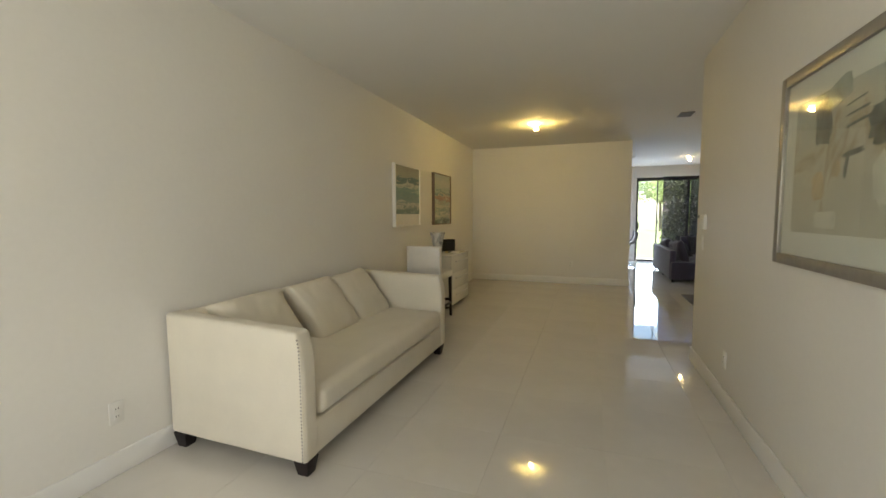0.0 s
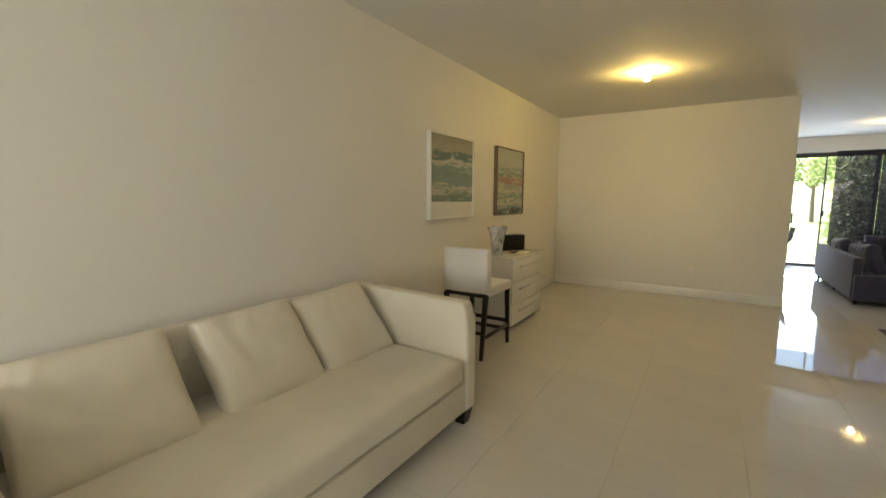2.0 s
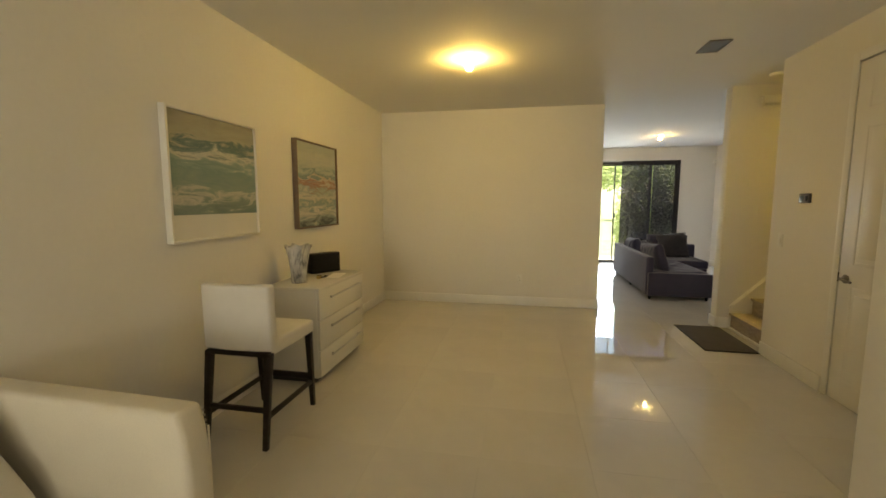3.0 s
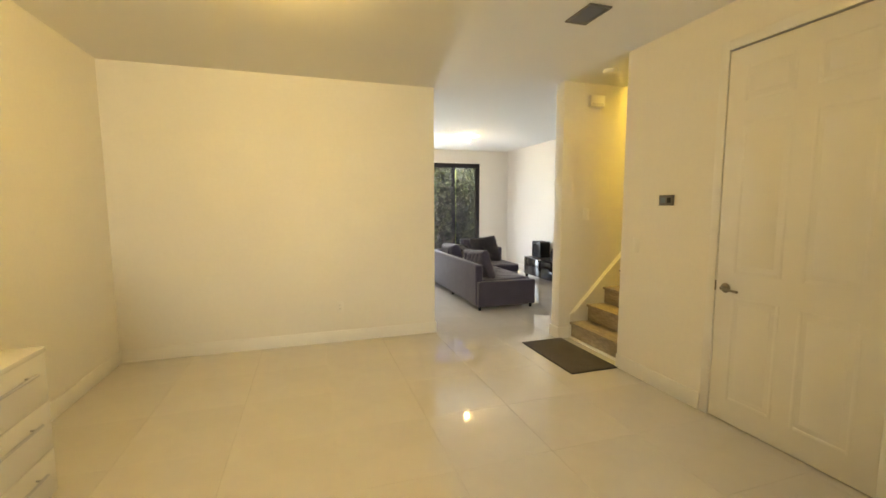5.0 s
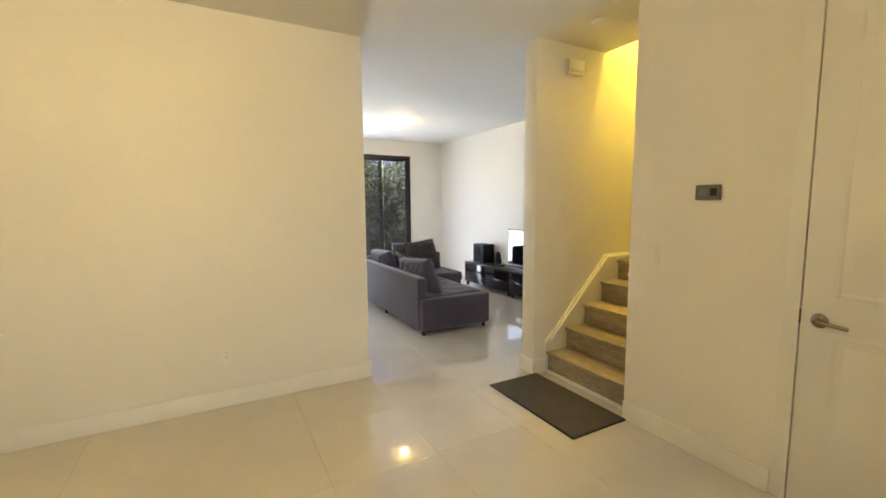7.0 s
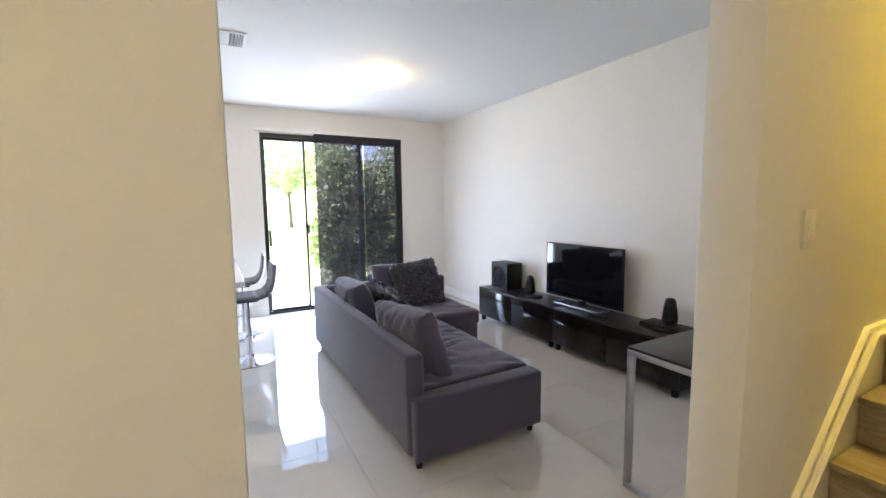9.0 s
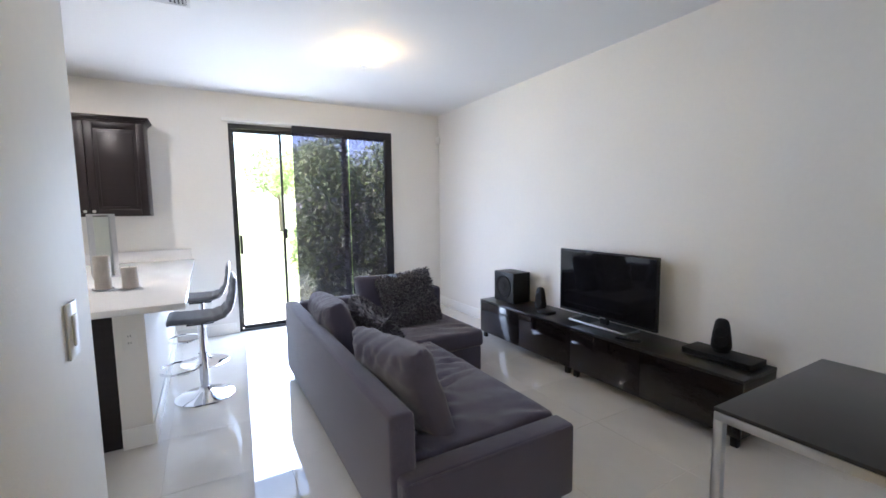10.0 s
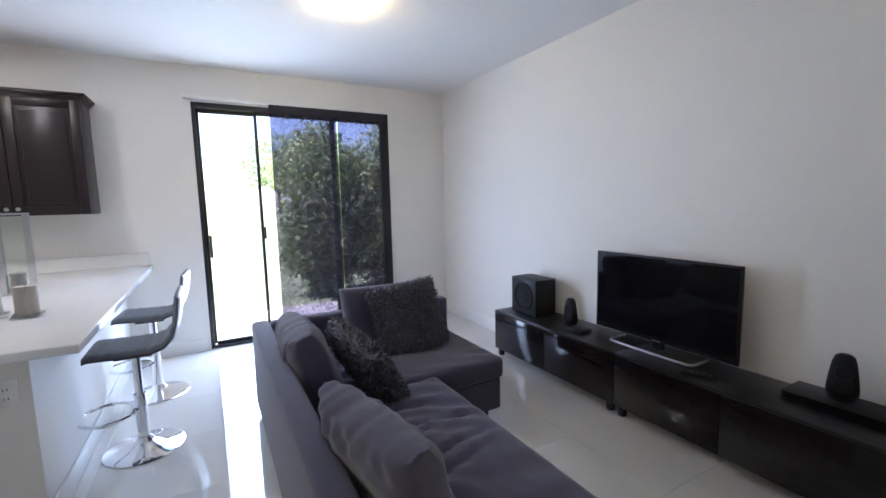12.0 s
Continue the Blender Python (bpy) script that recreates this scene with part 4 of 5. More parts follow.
# ---- grey sectional ----
def build_sectional():
    s = thing("sectional_sofa", pose(3.90, 9.30, 0), "charcoal grey fabric corner sofa with loose cushions", "sofa")
    L = 2.44                                  # along the long back
    SZ = 0.405
    bm = bmesh.new()
    box(bm, 0.03, 0.88, 0.13, 1.48, 0.06, 0.27, 0.015, 3)
    part("seat_base", bm, GREY, s)
    bm = bmesh.new()
    box(bm, 0.03, 1.385, 1.48, L - 0.10, 0.06, 0.27, 0.015, 3)
    part("chaise_base", bm, GREY, s)
    for x0, x1, y0, y1, nm in ((0.105, 0.895, 0.135, 1.455, "seat_cushion"), (0.105, 1.40, 1.46, L - 0.13, "chaise_cushion")):
        bm = bmesh.new()
        box(bm, x0, x1, y0, y1, 0.272, SZ + 0.005, 0.03, 4)
        bmesh.ops.subdivide_edges(bm, edges=[e for e in bm.edges if e.calc_length() > 0.25], cuts=60, use_grid_fill=True)
        for v in bm.verts:
            if v.co.z > 0.38:
                u, t = (2 * (v.co.x - x0) / (x1 - x0) - 1), (2 * (v.co.y - y0) / (y1 - y0) - 1)
                fold = math.sin((v.co.x * 0.45 + v.co.y) * 42 + 2 * noise.noise(v.co * 3)) * max(0.0, noise.noise(Vector((v.co.x * 1.8, v.co.y * 1.8, 4.0))) + 0.1)
                v.co.z += 0.026 * fold * max(0, 1 - u ** 6) + 0.016 * max(0, 1 - u * u) * max(0, 1 - t * t) + 0.010 * noise.noise(Vector((v.co.x * 3.0, v.co.y * 9, 2.0))) * max(0, 1 - u ** 4) + 0.004 * noise.noise(v.co * 14)
                # drawn creases fanning out before the loose cushions
                for k, (cy, lean, deep) in enumerate(((0.62, 0.20, 0.010), (0.74, 0.10, 0.013), (0.86, 0.22, 0.009), (0.97, 0.02, 0.012), (1.12, 0.14, 0.008))):
                    off = v.co.y - cy - lean * (v.co.x - 0.3) - 0.015 * math.sin(9 * v.co.x + k)
                    run = max(0.0, 1 - ((v.co.x - 0.55) / 0.32) ** 2)
                    v.co.z += deep * run * (0.7 * math.exp(-((off - 0.035) / 0.022) ** 2) - math.exp(-(off / 0.02) ** 2))
        part(nm, bm, GREY, s)
    # long back, rounded over, leaning outwards
    bm = bmesh.new()
    box(bm, -0.008, 0.102, 0.06, L, 0.06, 0.637, 0.026, 4)
    for v in bm.verts:
        if v.co.y < 0.2:
            v.co.y += 0.05 * max(0, v.co.z - 0.3)
    part("back", bm, GREY, s)
    bm = bmesh.new()
    box(bm, 0.102, 1.475, L - 0.12, L, 0.06, 0.635, 0.03, 4)
    part("return_back", bm, GREY, s)
    # low near arm panel
    bm = bmesh.new()
    box(bm, 0.012, 0.89, 0.0, 0.125, 0.055, SZ, 0.022, 4)
    part("arm", bm, GREY, s)
    # seams
    bm = bmesh.new()
    tube(bm, [(0.014, 0.0, 0.06), (0.014, 0.0, 0.385), (0.03, 0.0, 0.4), (0.86, 0.0, 0.4)], 0.004, 6)
    part("piping", bm, GREY, s)
    bm = bmesh.new()
    tube(bm, [(0.012, 0.08 + i * (L - 0.1) / 8, 0.062) for i in range(9)], 0.005, 6)
    part("piping", bm, GREY, s)
    # back cushion of the return, and the two loose grey ones along the long back
    bm = bmesh.new()
    pillow(bm, 0.74, 0.50, 0.23, basis((0.92, L - 0.25, 0.585), (1, 0, 0), (0, 0.22, 0.97)), 0.03, 0.008, 2.0, 36, 0.26, 0.004)
    part("back_cushion", bm, GREY2, s, "thick grey back cushion", 180)
    for x, y, z in ((0.05, 0.06, 0), (0.84, 0.06, 0), (0.05, L - 0.06, 0), (1.32, L - 0.06, 0), (1.30, 1.54, 0), (0.05, 1.2, 0)):
        bm = bmesh.new()
        cyl(bm, (x, y, 0.0), (x, y, 0.07), 0.018, 0.024, 16)
        part("leg", bm, BLACKP, s, "short black foot")
    return s


build_sectional()


def loose_cushion(name, label, m, w, h, d, material, seed, shaggy=0, wrinkle=0.012, power=0.34, fold=0.018):
    p = thing(name, m, label, "cushion", "loose sofa cushions")
    bm = bmesh.new()
    pillow(bm, w, h, d, ID, 0.06, wrinkle, seed, 56, power, 0.0 if shaggy else fold)
    rng = random.Random(int(seed * 10))
    if shaggy:
        bm.verts.ensure_lookup_table()
        bm.normal_update()
        faces = list(bm.faces)
        fur = bmesh.new()
        for k in range(shaggy):
            f = rng.choice(faces)
            a, b = rng.random(), rng.random()
            v = [q.co for q in f.verts]
            pt = (v[0] * (1 - a) + v[1] * a) * (1 - b) + (v[3] * (1 - a) + v[2] * a) * b
            nrm = f.normal
            lay = Vector((rng.uniform(-1, 1), rng.uniform(-1.2, 0.4), rng.uniform(-0.4, 0.4)))
            tip = (nrm * rng.uniform(0.4, 1.0) + lay * 0.7).normalized() * rng.uniform(0.020, 0.046)
            side = tip.cross(nrm).normalized() * rng.uniform(0.002, 0.005)
            mid = pt + tip * 0.55 + nrm * 0.004
            q = [fur.verts.new(c) for c in (pt - side, pt + side, mid + side, mid - side, pt + tip - nrm * 0.004)]
            fur.faces.new(q[:4])
            fur.faces.new((q[3], q[2], q[4]))
        cov = part("cover", bm, material, p)
        f = part("shag_cover", fur, material, p, "shaggy ribbon pile", 0)
        f["kind"] = "stuff"
    else:
        part("cover", bm, material, p)
    return p


loose_cushion("throw_cushion", "creased grey cushion leaning on the sofa's long back", basis((4.125, 9.83, 0.575), (-0.12, 1, -0.07), (-0.27, -0.10, 0.95)), 0.66, 0.47, 0.18, GREY2, 1.3, 0, 0.012, 0.30, 0.013)
loose_cushion("throw_cushion", "grey cushion leaning in the sofa's corner", basis((4.115, 10.96, 0.575), (0.02, 1, -0.05), (-0.30, 0.05, 0.94)), 0.68, 0.46, 0.205, GREY2, 4.7, 0, 0.012, 0.30, 0.012)
loose_cushion("throw_cushion", "dark shaggy cushion propped before a grey cushion", basis((4.385, 10.80, 0.55), (-0.14, 1, 0.14), (-0.50, 0.04, 0.86)), 0.56, 0.40, 0.13, SHAG, 7.2, 9000)
loose_cushion("throw_cushion", "square dark shaggy cushion against the return's back", basis((4.85, 11.27, 0.632), (1, -0.06, 0.13), (-0.16, 0.40, 0.91)), 0.48, 0.47, 0.16, SHAG, 9.1, 11000)


# ---- media bench ----
def build_media_unit(y0, y1):
    u = thing("media_bench", pose(5.93, y0, 0), "long low black-brown media bench with glossy doors", "tv bench", "media bench units")
    W = y1 - y0
    boxpart("top", BLKTOP, u, (0.0, 0.40, 0.0, W, 0.40, 0.42), 0.0015)
    boxpart("body", BLKTOP, u, (0.018, 0.40, 0.002, W - 0.002, 0.065, 0.40), 0.0015)
    for k in (0, 1):
        boxpart("door", GLOSSBLK, u, (0.0, 0.018, k * W / 2 + 0.002, (k + 1) * W / 2 - 0.002, 0.067, 0.398), 0.0015, "glossy black-brown door")
    for x in (0.04, 0.36):
        for y in (0.045, W - 0.045):
            bm = bmesh.new()
            box(bm, x - 0.02, x + 0.02, y - 0.02, y + 0.02, 0.0, 0.065, 0.003)
            part("leg", bm, BLACKP, u)
    return u


bench = build_media_unit(9.12, 10.42)
copy_thing(bench, pose(5.93, 10.425, 0))


def build_tv():
    t = thing("television", pose(6.20, 10.305, 0.42), "flat black television, switched off, on the media bench", "television")
    boxpart("bezel", BLACKP, t, (-0.012, 0.012, -0.486, 0.486, 0.055, 0.617), 0.004)
    boxpart("screen", SCREEN, t, (-0.0135, -0.0115, -0.472, 0.472, 0.075, 0.603), 0)
    boxpart("housing", BLACKP, t, (0.012, 0.055, -0.3, 0.3, 0.12, 0.46), 0.012)
    boxpart("neck", BLACKP, t, (0.0, 0.03, -0.04, 0.04, 0.004, 0.07), 0.006)
    bm = bmesh.new()
    pts = [(0.06, -0.29, 0.01), (-0.08, -0.29, 0.01), (-0.105, -0.275, 0.011), (-0.115, -0.245, 0.012)] + [(-0.115, -0.245 + 0.49 * i / 8, 0.012) for i in range(1, 9)] + [(-0.105, 0.275, 0.011), (-0.08, 0.29, 0.01), (0.06, 0.29, 0.01)]
    tube(bm, pts, 0.0095, 10)
    part("stand", bm, STEEL, t, "bent silver stand")
    boxpart("badge", STEEL, t, (-0.0142, -0.0132, -0.03, 0.03, 0.06, 0.068), 0)


build_tv()


def build_audio():
    s = thing("subwoofer", pose(6.04, 11.30, 0.42), "black cube subwoofer with a round driver", "speaker")
    boxpart("cabinet", BLACKP, s, (0.004, 0.23, 0.0, 0.32, 0.008, 0.32), 0.006)
    bm = bmesh.new()
    lathe(bm, [(0.0, 0.012), (0.035, 0.014), (0.045, 0.006), (0.095, 0.0), (0.11, 0.010), (0.122, 0.008), (0.125, 0.0)], 36)
    bmesh.ops.transform(bm, matrix=pose(0.004, 0.16, 0.165, 0, -90, 0), verts=bm.verts)
    part("driver", bm, CLOTHBLK, s, "round black cone driver")
    for x in (0.03, 0.2):
        for y in (0.03, 0.29):
            bm = bmesh.new()
            cyl(bm, (x, y, 0), (x, y, 0.01), 0.012)
            part("foot", bm, BLACKP, s)

    def satellite(m, label):
        p = thing("satellite_speaker", m, label, "speaker", "satellite speakers")
        bm = bmesh.new()
        lathe(bm, [(0.0, 0), (0.05, 0), (0.053, 0.006), (0.03, 0.014), (0.0, 0.015)], 28)
        part("base", bm, BLACKP, p)
        bm = bmesh.new()
        prof = [(0.0, 0.012), (0.052, 0.014), (0.06, 0.03), (0.058, 0.07), (0.051, 0.13), (0.043, 0.18), (0.035, 0.205), (0.02, 0.216), (0.0, 0.218)]
        lathe(bm, prof, 28)
        for v in bm.verts:
            v.co.x = v.co.x * 0.72 - 0.10 * (v.co.z - 0.01) * 0.2
        part("housing", bm, BLACKP, p)
        for z, r in ((0.135, 0.032), (0.075, 0.036)):
            bm = bmesh.new()
            lathe(bm, [(0.0, 0.002), (r * 0.4, 0.006), (r * 0.8, 0.003), (r, 0.006), (r + 0.004, 0.0)], 24)
            bmesh.ops.transform(bm, matrix=pose(-0.042, 0, z, 0, -86, 0), verts=bm.verts)
            part("driver", bm, CLOTHBLK, p, "small round driver")
        return p

    satellite(pose(6.16, 11.02, 0.42, 0, 0, 20), "small rounded black satellite speaker beside the subwoofer")
    satellite(pose(6.22, 9.39, 0.465, 0, 0, 20), "small rounded black satellite speaker on a disc player")
    b = thing("disc_player", pose(6.10, 9.16, 0.42), "flat black disc player on the media bench", "disc player")
    boxpart("case", BLACKP, b, (0.0, 0.19, 0.0, 0.42, 0.004, 0.045), 0.003)
    boxpart("front_panel", SCREEN, b, (-0.002, 0.0, 0.01, 0.41, 0.01, 0.04), 0)
    r = thing("set_top_box", pose(6.02, 10.78, 0.42), "small black box on the media bench", "media box")
    boxpart("case", BLACKP, r, (0.0, 0.11, 0.0, 0.14, 0.002, 0.03), 0.006)
    q = thing("remote_control", pose(6.02, 9.93, 0.42, 0, 0, 18), "black remote control lying before the television", "remote control")
    boxpart("case", BLACKP, q, (-0.022, 0.022, -0.09, 0.09, 0.001, 0.018), 0.006)
    for k in range(4):
        boxpart("button", GREYTH, q, (-0.012, 0.012, -0.06 + k * 0.03, -0.045 + k * 0.03, 0.018, 0.0205), 0.001)


build_audio()


# ---- desk by the stair wall ----
def build_desk():
    d = thing("desk", pose(4.79, 8.16, 0), "black-topped desk on a square steel frame", "desk")
    W, D = 0.86, 0.54
    boxpart("desktop", BLKTOP, d, (0, W, 0, D, 0.726, 0.74), 0.002)
    for y in (0.0, D - 0.03):
        boxpart("leg", STEEL, d, (0, 0.03, y, y + 0.03, 0.03, 0.696), 0.002, "square steel leg")
    boxpart("runner", STEEL, d, (0, 0.03, 0, D, 0.0, 0.03), 0.002, "steel floor runner")
    boxpart("rail", STEEL, d, (0, 0.03, 0, D, 0.696, 0.7255), 0.002, "steel top rail")
    boxpart("rear_leg", BLACKP, d, (W - 0.04, W, 0.0, 0.04, 0.0, 0.7255), 0.002, "black rear leg")
    for y in (0.02, D - 0.06):
        boxpart("beam", BLACKP, d, (0.03, W - 0.03, y, y + 0.03, 0.70, 0.7255), 0.002, "black cross beam")


build_desk()


# ---- kitchen ----
CZ = 0.90


def build_kitchen():
    structure("wall_bar", PAINT, [(2.83, 2.985, 11.0, 13.335, 0, CZ - 0.04)], "off-white half wall carrying the breakfast bar")
    bm = bmesh.new()
    for r in ((2.83, 2.985 + B, 11.0 - B, 11.0), (2.985, 2.985 + B, 11.0, 13.32)):
        box(bm, *r, 0.0, 0.125, bevel=0.004)
    for r in ((2.83, 2.985 + 0.01, 10.985, 11.0, CZ - 0.075, CZ - 0.04),):
        box(bm, *r, bevel=0.004)
    tagged(new("trim", mesh_of("trim", bm, TRIM)), "white painted base trim round the bar", "trim", "", "structure")
    b = thing("base_cabinet", pose(2.22, 11.02, 0), "espresso wood base cabinet under the counter", "cabinet")
    boxpart("body", ESPR, b, (0.02, 0.61, 0.0, 2.29, 0.0, CZ - 0.04), 0.002)
    for k in range(4):
        boxpart("door", ESPR, b, (0.0, 0.02, k * 0.4 + 0.003, k * 0.4 + 0.397, 0.1, CZ - 0.05), 0.003)
    ct = thing("countertop", pose(2.2, 10.76, CZ - 0.04), "white quartz counter with an overhanging breakfast bar", "countertop")
    boxpart("slab", QUARTZ, ct, (0, 1.01, 0, 2.575, 0, 0.04), 0.006, seg=3)
    boxpart("backsplash", QUARTZ, ct, (-1.2, 0.985, 2.555, 2.575, 0.04, 0.155), 0.003)
    boxpart("slab", QUARTZ, ct, (-1.2, 0, 1.93, 2.575, 0, 0.04), 0.006, seg=3)
    lo = thing("base_cabinet", pose(1.0, 12.72, 0), "espresso wood base cabinet along the back wall", "cabinet")
    boxpart("body", ESPR, lo, (0, 1.2, 0.02, 0.61, 0.0, CZ - 0.04), 0.002)
    for k in range(3):
        boxpart("door", ESPR, lo, (k * 0.4 + 0.003, k * 0.4 + 0.397, 0.0, 0.02, 0.1, CZ - 0.05), 0.003)

    u = thing("wall_cabinet", pose(1.95, 13.015, 1.385), "espresso wood wall cabinet with two raised-panel doors", "cabinet")
    W, h = 0.92, 0.90
    boxpart("body", ESPR, u, (0, W, 0.02, 0.32, 0, h), 0.002)
    for k in (0, 1):
        x0, x1 = k * W / 2 + 0.003, (k + 1) * W / 2 - 0.003
        dr = boxpart("door", ESPR, u, (x0, x1, 0.008, 0.02, 0.003, h - 0.012), 0.001, "raised-panel door")
        f = 0.062
        for nm, r in (("stile", (x0, x0 + f, 0.003, h - 0.012)), ("stile", (x1 - f, x1, 0.003, h - 0.012)), ("rail", (x0 + f, x1 - f, 0.003, 0.003 + f)), ("rail", (x0 + f, x1 - f, h - 0.012 - f, h - 0.012))):
            boxpart(nm, ESPR, dr, (r[0], r[1], -0.002, 0.008, r[2], r[3]), 0.003)
        boxpart("raised_panel", ESPR, dr, (x0 + f + 0.028, x1 - f - 0.028, 0.001, 0.009, f + 0.032, h - f - 0.042), 0.004)
        bm = bmesh.new()
        xc = x1 - 0.03 if k == 0 else x0 + 0.03
        lathe(bm, [(0.0, 0), (0.006, 0.0), (0.006, 0.012), (0.014, 0.018), (0.015, 0.024), (0.0, 0.03)], 18)
        bmesh.ops.transform(bm, matrix=pose(xc, -0.002, 0.05, 90, 0, 0), verts=bm.verts)
        part("knob", bm, NAIL, dr, "round nickel knob")
    bm = bmesh.new()
    # stepped crown moulding on the front and the open end
    for k, (o, z0, z1) in enumerate(((0.006, 0.885, 0.9), (0.02, 0.9, 0.915), (0.036, 0.915, 0.93), (0.045, 0.93, 0.94))):
        box(bm, -0.0, W + o, -o, 0.32, z0, z1, bevel=0.003)
    part("crown_moulding", bm, ESPR, u)


build_kitchen()


def build_counter_things():
    for x, y, hh, lab in ((2.715, 11.52, 0.235, "tall grey pillar candle on a small glass tray"), (2.872, 11.45, 0.155, "short grey pillar candle on a small glass tray")):
        c = thing("pillar_candle", pose(x, y, CZ, 0, 0, 12), lab, "candle", "pillar candles")
        boxpart("tray", CLEAR, c, (-0.062, 0.062, -0.062, 0.062, 0, 0.012), 0.003, "square clear tray")
        bm = bmesh.new()
        lathe(bm, [(0.0, 0.0125), (0.044, 0.0125), (0.046, 0.02), (0.046, hh - 0.006), (0.042, hh), (0.03, hh - 0.006), (0.0, hh - 0.01)], 32)
        part("wax", bm, CANDLE, c)
        bm = bmesh.new()
        cyl(bm, (0, 0, hh - 0.011), (0.002, 0, hh + 0.006), 0.0015, n=6)
        part("wick", bm, BLACKP, c)
    l = thing("candle_lantern", pose(2.60, 12.30, CZ, 0, 0, 14), "tall square glass lantern with steel edges", "lantern")
    w, hh = 0.085, 0.50
    boxpart("base", STEEL, l, (-w, w, -w, w, 0, 0.015), 0.003)
    for x, u in ((-w, 1), (w, -1)):
        for y, v in ((-w, 1), (w, -1)):
            bm = bmesh.new()
            box(bm, min(x, x + u * 0.032), max(x, x + u * 0.032), min(y, y + v * 0.004), max(y, y + v * 0.004), 0.015, hh, bevel=0.001)
            box(bm, min(x, x + u * 0.004), max(x, x + u * 0.004), min(y + v * 0.0045, y + v * 0.032), max(y + v * 0.0045, y + v * 0.032), 0.015, hh, bevel=0.001)
            part("post", bm, STEEL, l, "angled steel corner strip")
    for r in ((-w, w, -w, -w + 0.012), (-w, w, w - 0.012, w), (-w, -w + 0.012, -w + 0.012, w - 0.012), (w - 0.012, w, -w + 0.012, w - 0.012)):
        boxpart("rim", STEEL, l, (*r, hh, hh + 0.012), 0.001)
    for r in ((-w + 0.012, w - 0.012, -w + 0.004, -w + 0.008), (-w + 0.012, w - 0.012, w - 0.008, w - 0.004), (-w + 0.004, -w + 0.008, -w + 0.012, w - 0.012), (w - 0.008, w - 0.004, -w + 0.012, w - 0.012)):
        bm = bmesh.new()
        box(bm, *r, 0.015, hh)
        g = part("pane", bm, PANE, l)
        g.visible_shadow = False
    bm = bmesh.new()
    lathe(bm, [(0.0, 0.0155), (0.04, 0.0155), (0.04, 0.13), (0.0, 0.128)], 24)
    part("candle", bm, CANDLE, l, "grey pillar candle")


build_counter_things()


def build_bar_stool():
    s = thing("bar_stool", pose(3.26, 11.60, 0), "chrome bar stool with a ribbed dark grey seat", "bar stool", "bar stools")
    bm = bmesh.new()
    lathe(bm, [(0.0, 0.0), (0.20, 0.0), (0.205, 0.006), (0.19, 0.012), (0.11, 0.026), (0.05, 0.05), (0.034, 0.075), (0.0, 0.08)], 48)
    part("base", bm, CHROME, s)
    bm = bmesh.new()
    cyl(bm, (0, 0, 0.06), (0, 0, 0.34), 0.03, n=28)
    cyl(bm, (0, 0, 0.34), (0, 0, 0.585), 0.022, n=28)
    part("column", bm, CHROME, s)
    bm = bmesh.new()
    ring = [(-0.03, 0, 0.25)] + [(-0.155 + 0.135 * math.cos(a), 0.15 * math.sin(a), 0.25) for a in [radians(k) for k in range(25, 336, 14)]] + [(-0.03, -0.002, 0.25)]
    tube(bm, ring, 0.0095, 10)
    part("footrest", bm, CHROME, s, "chrome ring footrest")
    boxpart("seat_plate", BLACKP, s, (-0.09, 0.09, -0.09, 0.09, 0.58, 0.60), 0.004)
    # one padded shell: flat seat that turns up into a low back, in ribs
    prof = [(-0.20, 0.622), (-0.19, 0.632), (-0.1, 0.628), (0.0, 0.624), (0.10, 0.626), (0.16, 0.645), (0.20, 0.69), (0.222, 0.75), (0.235, 0.82), (0.243, 0.90), (0.245, 0.925)]
    path = []
    for a, b in zip(prof, prof[1:]):
        for k in range(6):
            path.append((a[0] + (b[0] - a[0]) * k / 6, a[1] + (b[1] - a[1]) * k / 6))
    path.append(prof[-1])
    bm = bmesh.new()
    top, bot = [], []
    acc = 0
    for i, (x, z) in enumerate(path):
        p0, p1 = path[max(0, i - 1)], path[min(len(path) - 1, i + 1)]
        t = Vector((p1[0] - p0[0], 0, p1[1] - p0[1])).normalized()
        nrm = Vector((-t.z, 0, t.x))
        if i:
            acc += math.dist(path[i], path[i - 1])
        rib = 0.007 * abs(math.sin(math.pi * acc / 0.072)) ** 0.5
        end = min(1, i / 3, (len(path) - 1 - i) / 3)
        th = 0.012 + 0.02 * end ** 0.5
        ra, rb = [], []
        for j in range(13):
            u = 2 * j / 12 - 1
            wy = 0.205 * u
            e = max(0.0, 1 - abs(u) ** 8) ** 0.5
            base = Vector((x, wy, z))
            ra.append(bm.verts.new(base + nrm * (th * 0.5 * (0.3 + 0.7 * e) + rib * e)))
            rb.append(bm.verts.new(base - nrm * th * 0.5 * (0.3 + 0.7 * e)))
        top.append(ra)
        bot.append(rb)
    for i in range(len(path) - 1):
        for j in range(12):
            bm.faces.new((top[i][j], top[i + 1][j], top[i + 1][j + 1], top[i][j + 1]))
            bm.faces.new((bot[i][j], bot[i][j + 1], bot[i + 1][j + 1], bot[i + 1][j]))
        bm.faces.new((top[i][0], bot[i][0], bot[i + 1][0], top[i + 1][0]))
        bm.faces.new((top[i][12], top[i + 1][12], bot[i + 1][12], bot[i][12]))
    for k in (0, -1):
        for j in range(12):
            bm.faces.new((top[k][j], top[k][j + 1], bot[k][j + 1], bot[k][j]))
    part("seat_shell", bm, DARKLEA, s, "ribbed dark grey leather seat", 50)
    bm = bmesh.new()
    cyl(bm, (0.0, 0.02, 0.575), (0.02, 0.17, 0.555), 0.005, n=10)
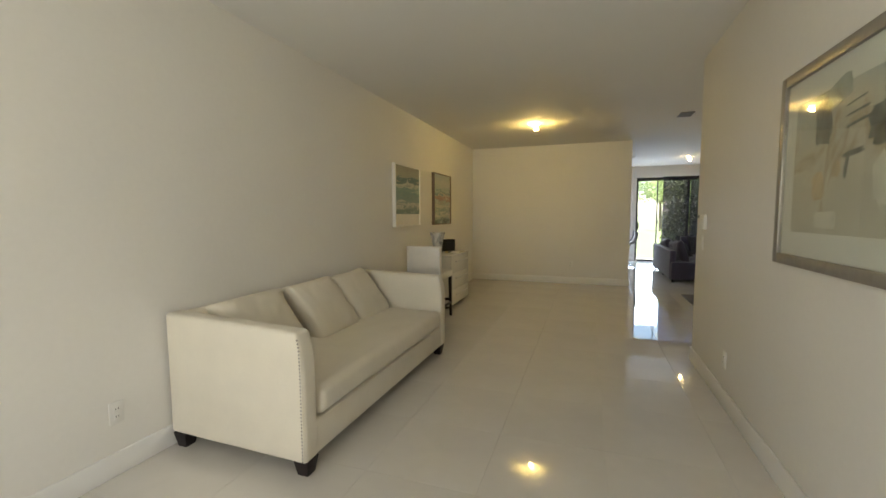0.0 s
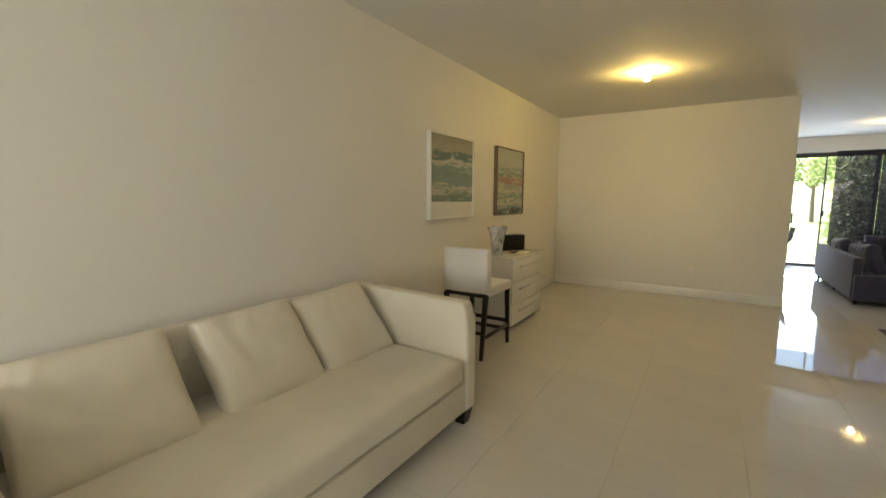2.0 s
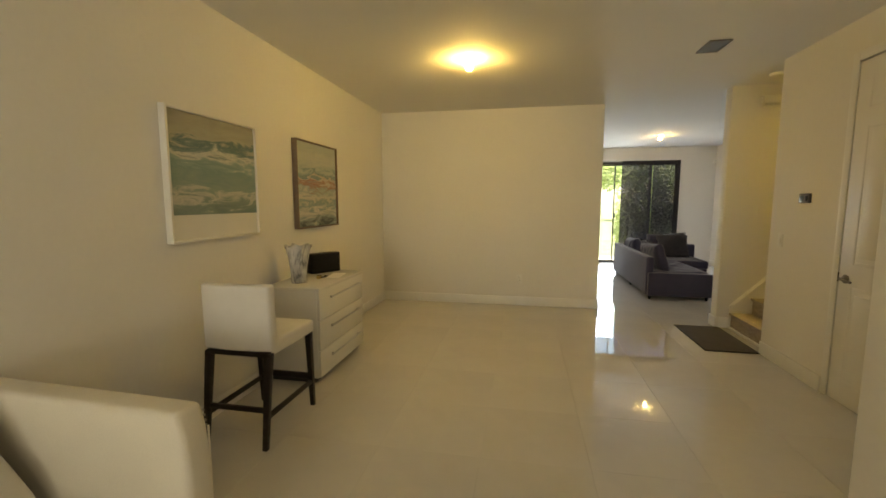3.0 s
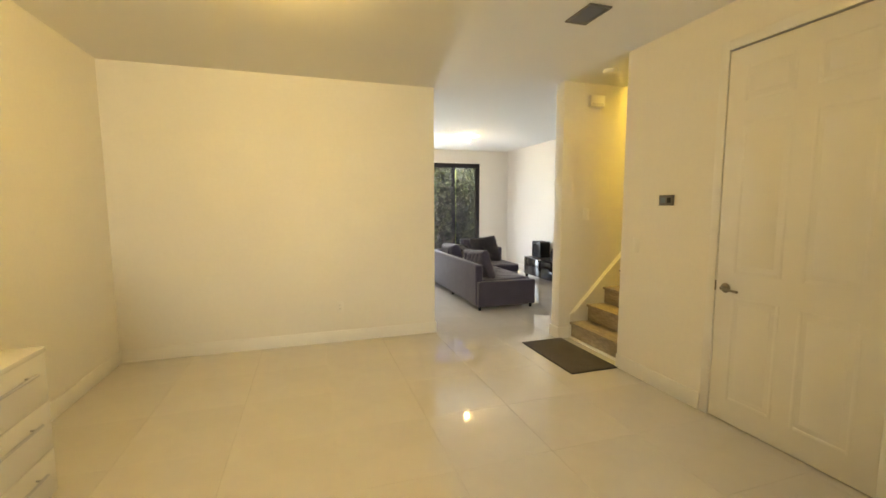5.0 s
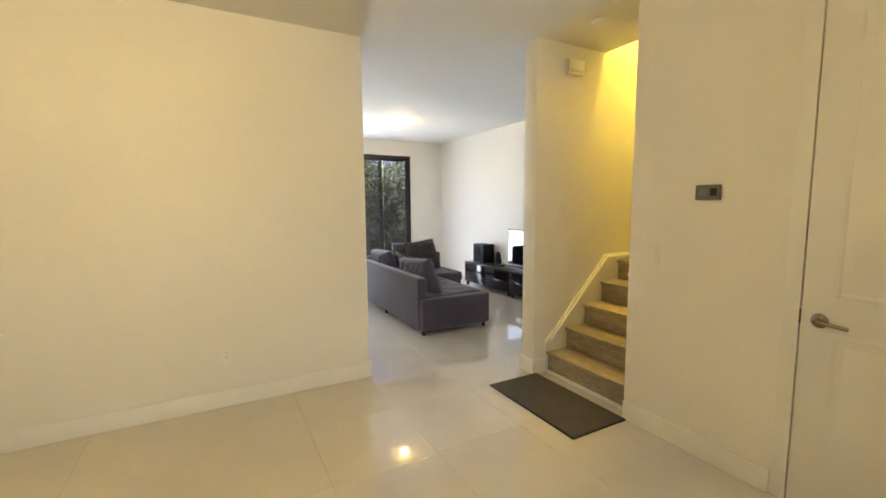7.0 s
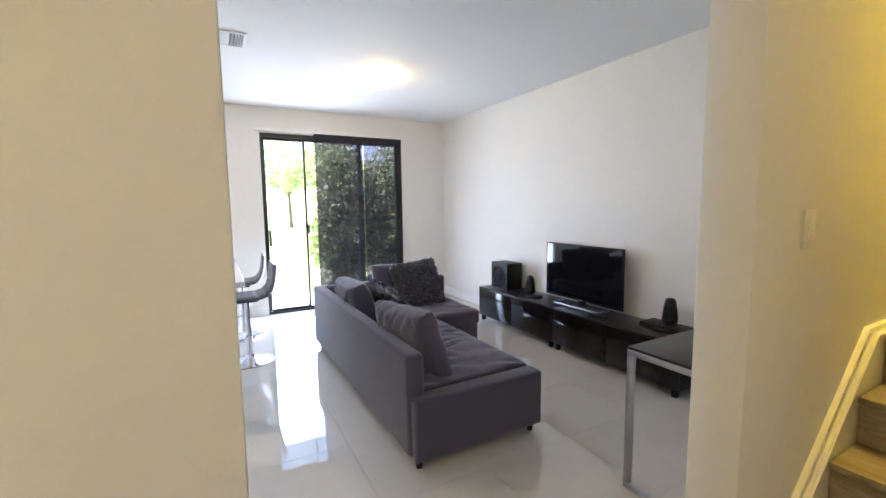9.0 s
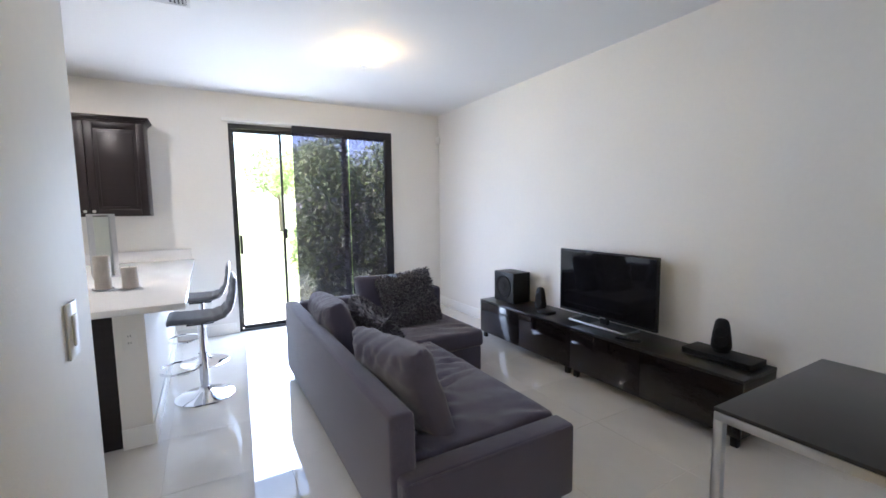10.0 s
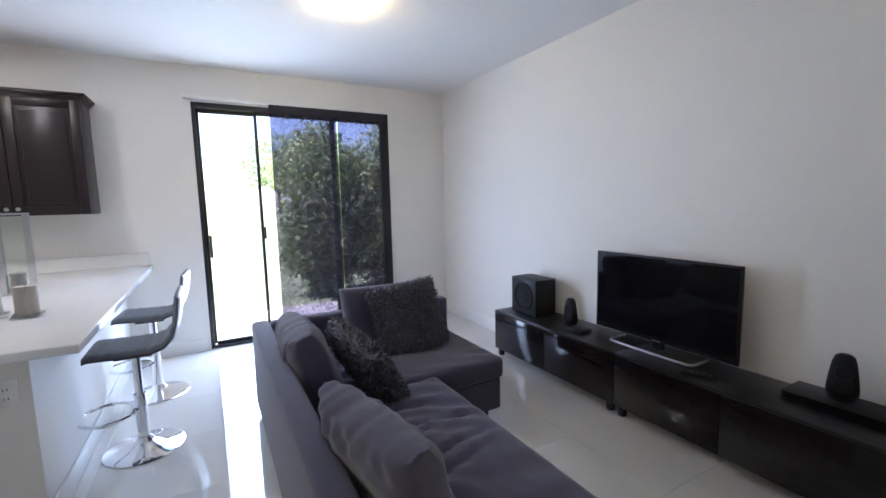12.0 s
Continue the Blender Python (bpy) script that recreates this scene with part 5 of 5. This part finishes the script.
    part("lever", bm, CHROME, s)
    return s


stool = build_bar_stool()
copy_thing(stool, pose(3.26, 12.44, 0, 0, 0, -4))


# ---- garden seen through the patio door ----
def leaf_cloud(bm, centre, radii, count, size, rng, hollow=0.45):
    c = Vector(centre)
    for k in range(count):
        d = Vector((rng.gauss(0, 1), rng.gauss(0, 1), rng.gauss(0, 1))).normalized() * (hollow + (1 - hollow) * rng.random() ** 0.6)
        p = c + Vector((d.x * radii[0], d.y * radii[1], d.z * radii[2]))
        if noise.noise(p * 0.9) < -0.22:
            continue
        a = Vector((rng.uniform(-1, 1), rng.uniform(-1, 1), rng.uniform(-0.8, 0.4))).normalized()
        s = a.cross(Vector((rng.uniform(-1, 1), rng.uniform(-1, 1), 1))).normalized()
        l = size * rng.uniform(0.6, 1.4)
        q = [bm.verts.new(v) for v in (p, p + a * l * 0.5 + s * l * 0.22, p + a * l, p + a * l * 0.5 - s * l * 0.22)]
        bm.faces.new(q)


def build_tree(m, label, height, spread, seed, count):
    rng = random.Random(seed)
    t = thing("tree", m, label, "tree", "garden trees")
    bm = bmesh.new()
    tube_pts = [Vector((0, 0, -0.05)), Vector((0.06, 0.04, height * 0.25)), Vector((-0.03, 0.08, height * 0.5))]
    for a, b, r0, r1 in ((0, 1, 0.15, 0.12), (1, 2, 0.12, 0.085)):
        cyl(bm, tube_pts[a], tube_pts[b], r0, r1, 12)
    tips = []
    for k in range(7):
        a = 2 * math.pi * k / 7 + rng.uniform(-0.3, 0.3)
        base = tube_pts[1].lerp(tube_pts[2], rng.uniform(0.4, 1.0))
        tip = Vector((math.cos(a) * spread * rng.uniform(0.4, 0.8), math.sin(a) * spread * rng.uniform(0.4, 0.8), height * rng.uniform(0.6, 0.92)))
        cyl(bm, base, tip, 0.055, 0.018, 8)
        tips.append(tip)
    part("trunk", bm, BARK, t)
    bm = bmesh.new()
    for tip in tips:
        r = spread * rng.uniform(0.4, 0.6)
        leaf_cloud(bm, tip - Vector((0, 0, 0.25 * r)), (r, r, r * 0.9), count // 7, 0.24, rng)
    part("crown", bm, LEAF, t, "loose crown of small green leaves", 0)
    return t


for k, (tx, ty, th, ts) in enumerate(((-3.5, 40, 6.0, 3.3), (-7.5, 38, 5.4, 3.0), (8.3, 41, 6.2, 3.0), (9.6, 36, 5.6, 3.1), (11.5, 42, 6.6, 3.5), (14.5, 38, 6.0, 3.3))):
    build_tree(pose(tx, ty, -0.12, 0, 0, 50 * k), "leafy shade tree far out on the sunlit lawn", th, ts, 3 + 5 * k, 7000)


def build_hedge(x, y, w, hgt, seed):
    rng = random.Random(seed)
    h = thing("shrub", pose(x, y, -0.12), "tall feathery green garden shrub", "shrub", "garden shrubs")
    bm = bmesh.new()
    for k in range(9):
        a = rng.uniform(0, 6.28)
        cyl(bm, (0.1 * math.cos(a), 0.1 * math.sin(a), -0.03), (w * 0.35 * math.cos(a), w * 0.3 * math.sin(a), hgt * rng.uniform(0.5, 0.8)), 0.022, 0.01, 6)
    part("stems", bm, BARK, h)
    bm = bmesh.new()
    leaf_cloud(bm, (0, 0, hgt * 0.5), (w * 0.5, w * 0.38, hgt * 0.52), 4600, 0.13, rng, 0.2)
    leaf_cloud(bm, (0, 0, hgt * 0.26), (w * 0.56, w * 0.42, hgt * 0.27), 4500, 0.13, rng, 0.1)
    part("leaves", bm, LEAF, h, "dense narrow green leaves", 0)


for k, (hx, hy, hw, hh) in enumerate(((5.35, 15.8, 1.3, 3.0), (6.35, 15.8, 1.4, 2.9), (7.5, 16.0, 1.5, 3.2), (8.8, 16.3, 1.6, 2.9))):
    build_hedge(hx, hy, hw, hh, 21 + k)
structure("pavement", PAVER, [(3.1, 6.3, 13.5, 15.0, -0.12, -0.06)], "concrete patio slab outside the sliding door", "patio", 0.01)


# ---- floor: polished tiles laid square to the walls ----
structure("ground", GRASS, [(-400, 400, 13.5, 900, -0.22, -0.12), (-400, 400, -900, -2.72, -0.22, -0.12), (-400, -T, -2.72, 13.5, -0.22, -0.12), (7.2, 400, -2.72, 13.5, -0.22, -0.12), (3.39, 7.2, -2.72, 4.24, -0.22, -0.12)], "sunlit lawn around the house", "lawn")
floor = structure("floor", GROUT, [(-T, 7.2, 4.24, 13.5, -0.2, -0.004), (-T, 3.39, -2.72, 4.24, -0.2, -0.004)], "glossy cream porcelain tile floor", "floor")
tb = bmesh.new()
box(tb, -0.3044, 0.3044, -0.3044, 0.3044, -0.012, 0.0, 0.0003, 1)
tile_mesh = mesh_of("tile", tb, TILE, 30)
regions = ((0, 3.3, -2.6, 8.6), (3.3, 4.4, 4.3, 8.6), (4.4, 6.4, 8.1, 13.4), (0, 4.4, 9.3, 13.4), (3.0, 4.4, 8.6, 9.3))
for i in range(0, 11):
    for j in range(-5, 23):
        cx, cy = 0.01 + 0.61 * (i + 0.5), 0.02 + 0.61 * (j + 0.5)
        if cx < 2.0 and cy > 9.6:
            continue
        if any(a - 0.3 < cx < b + 0.3 and c - 0.3 < cy < d + 0.3 for a, b, c, d in regions):
            t = new("tile", tile_mesh)
            t.parent = floor
            t.location = (cx, cy, 0)
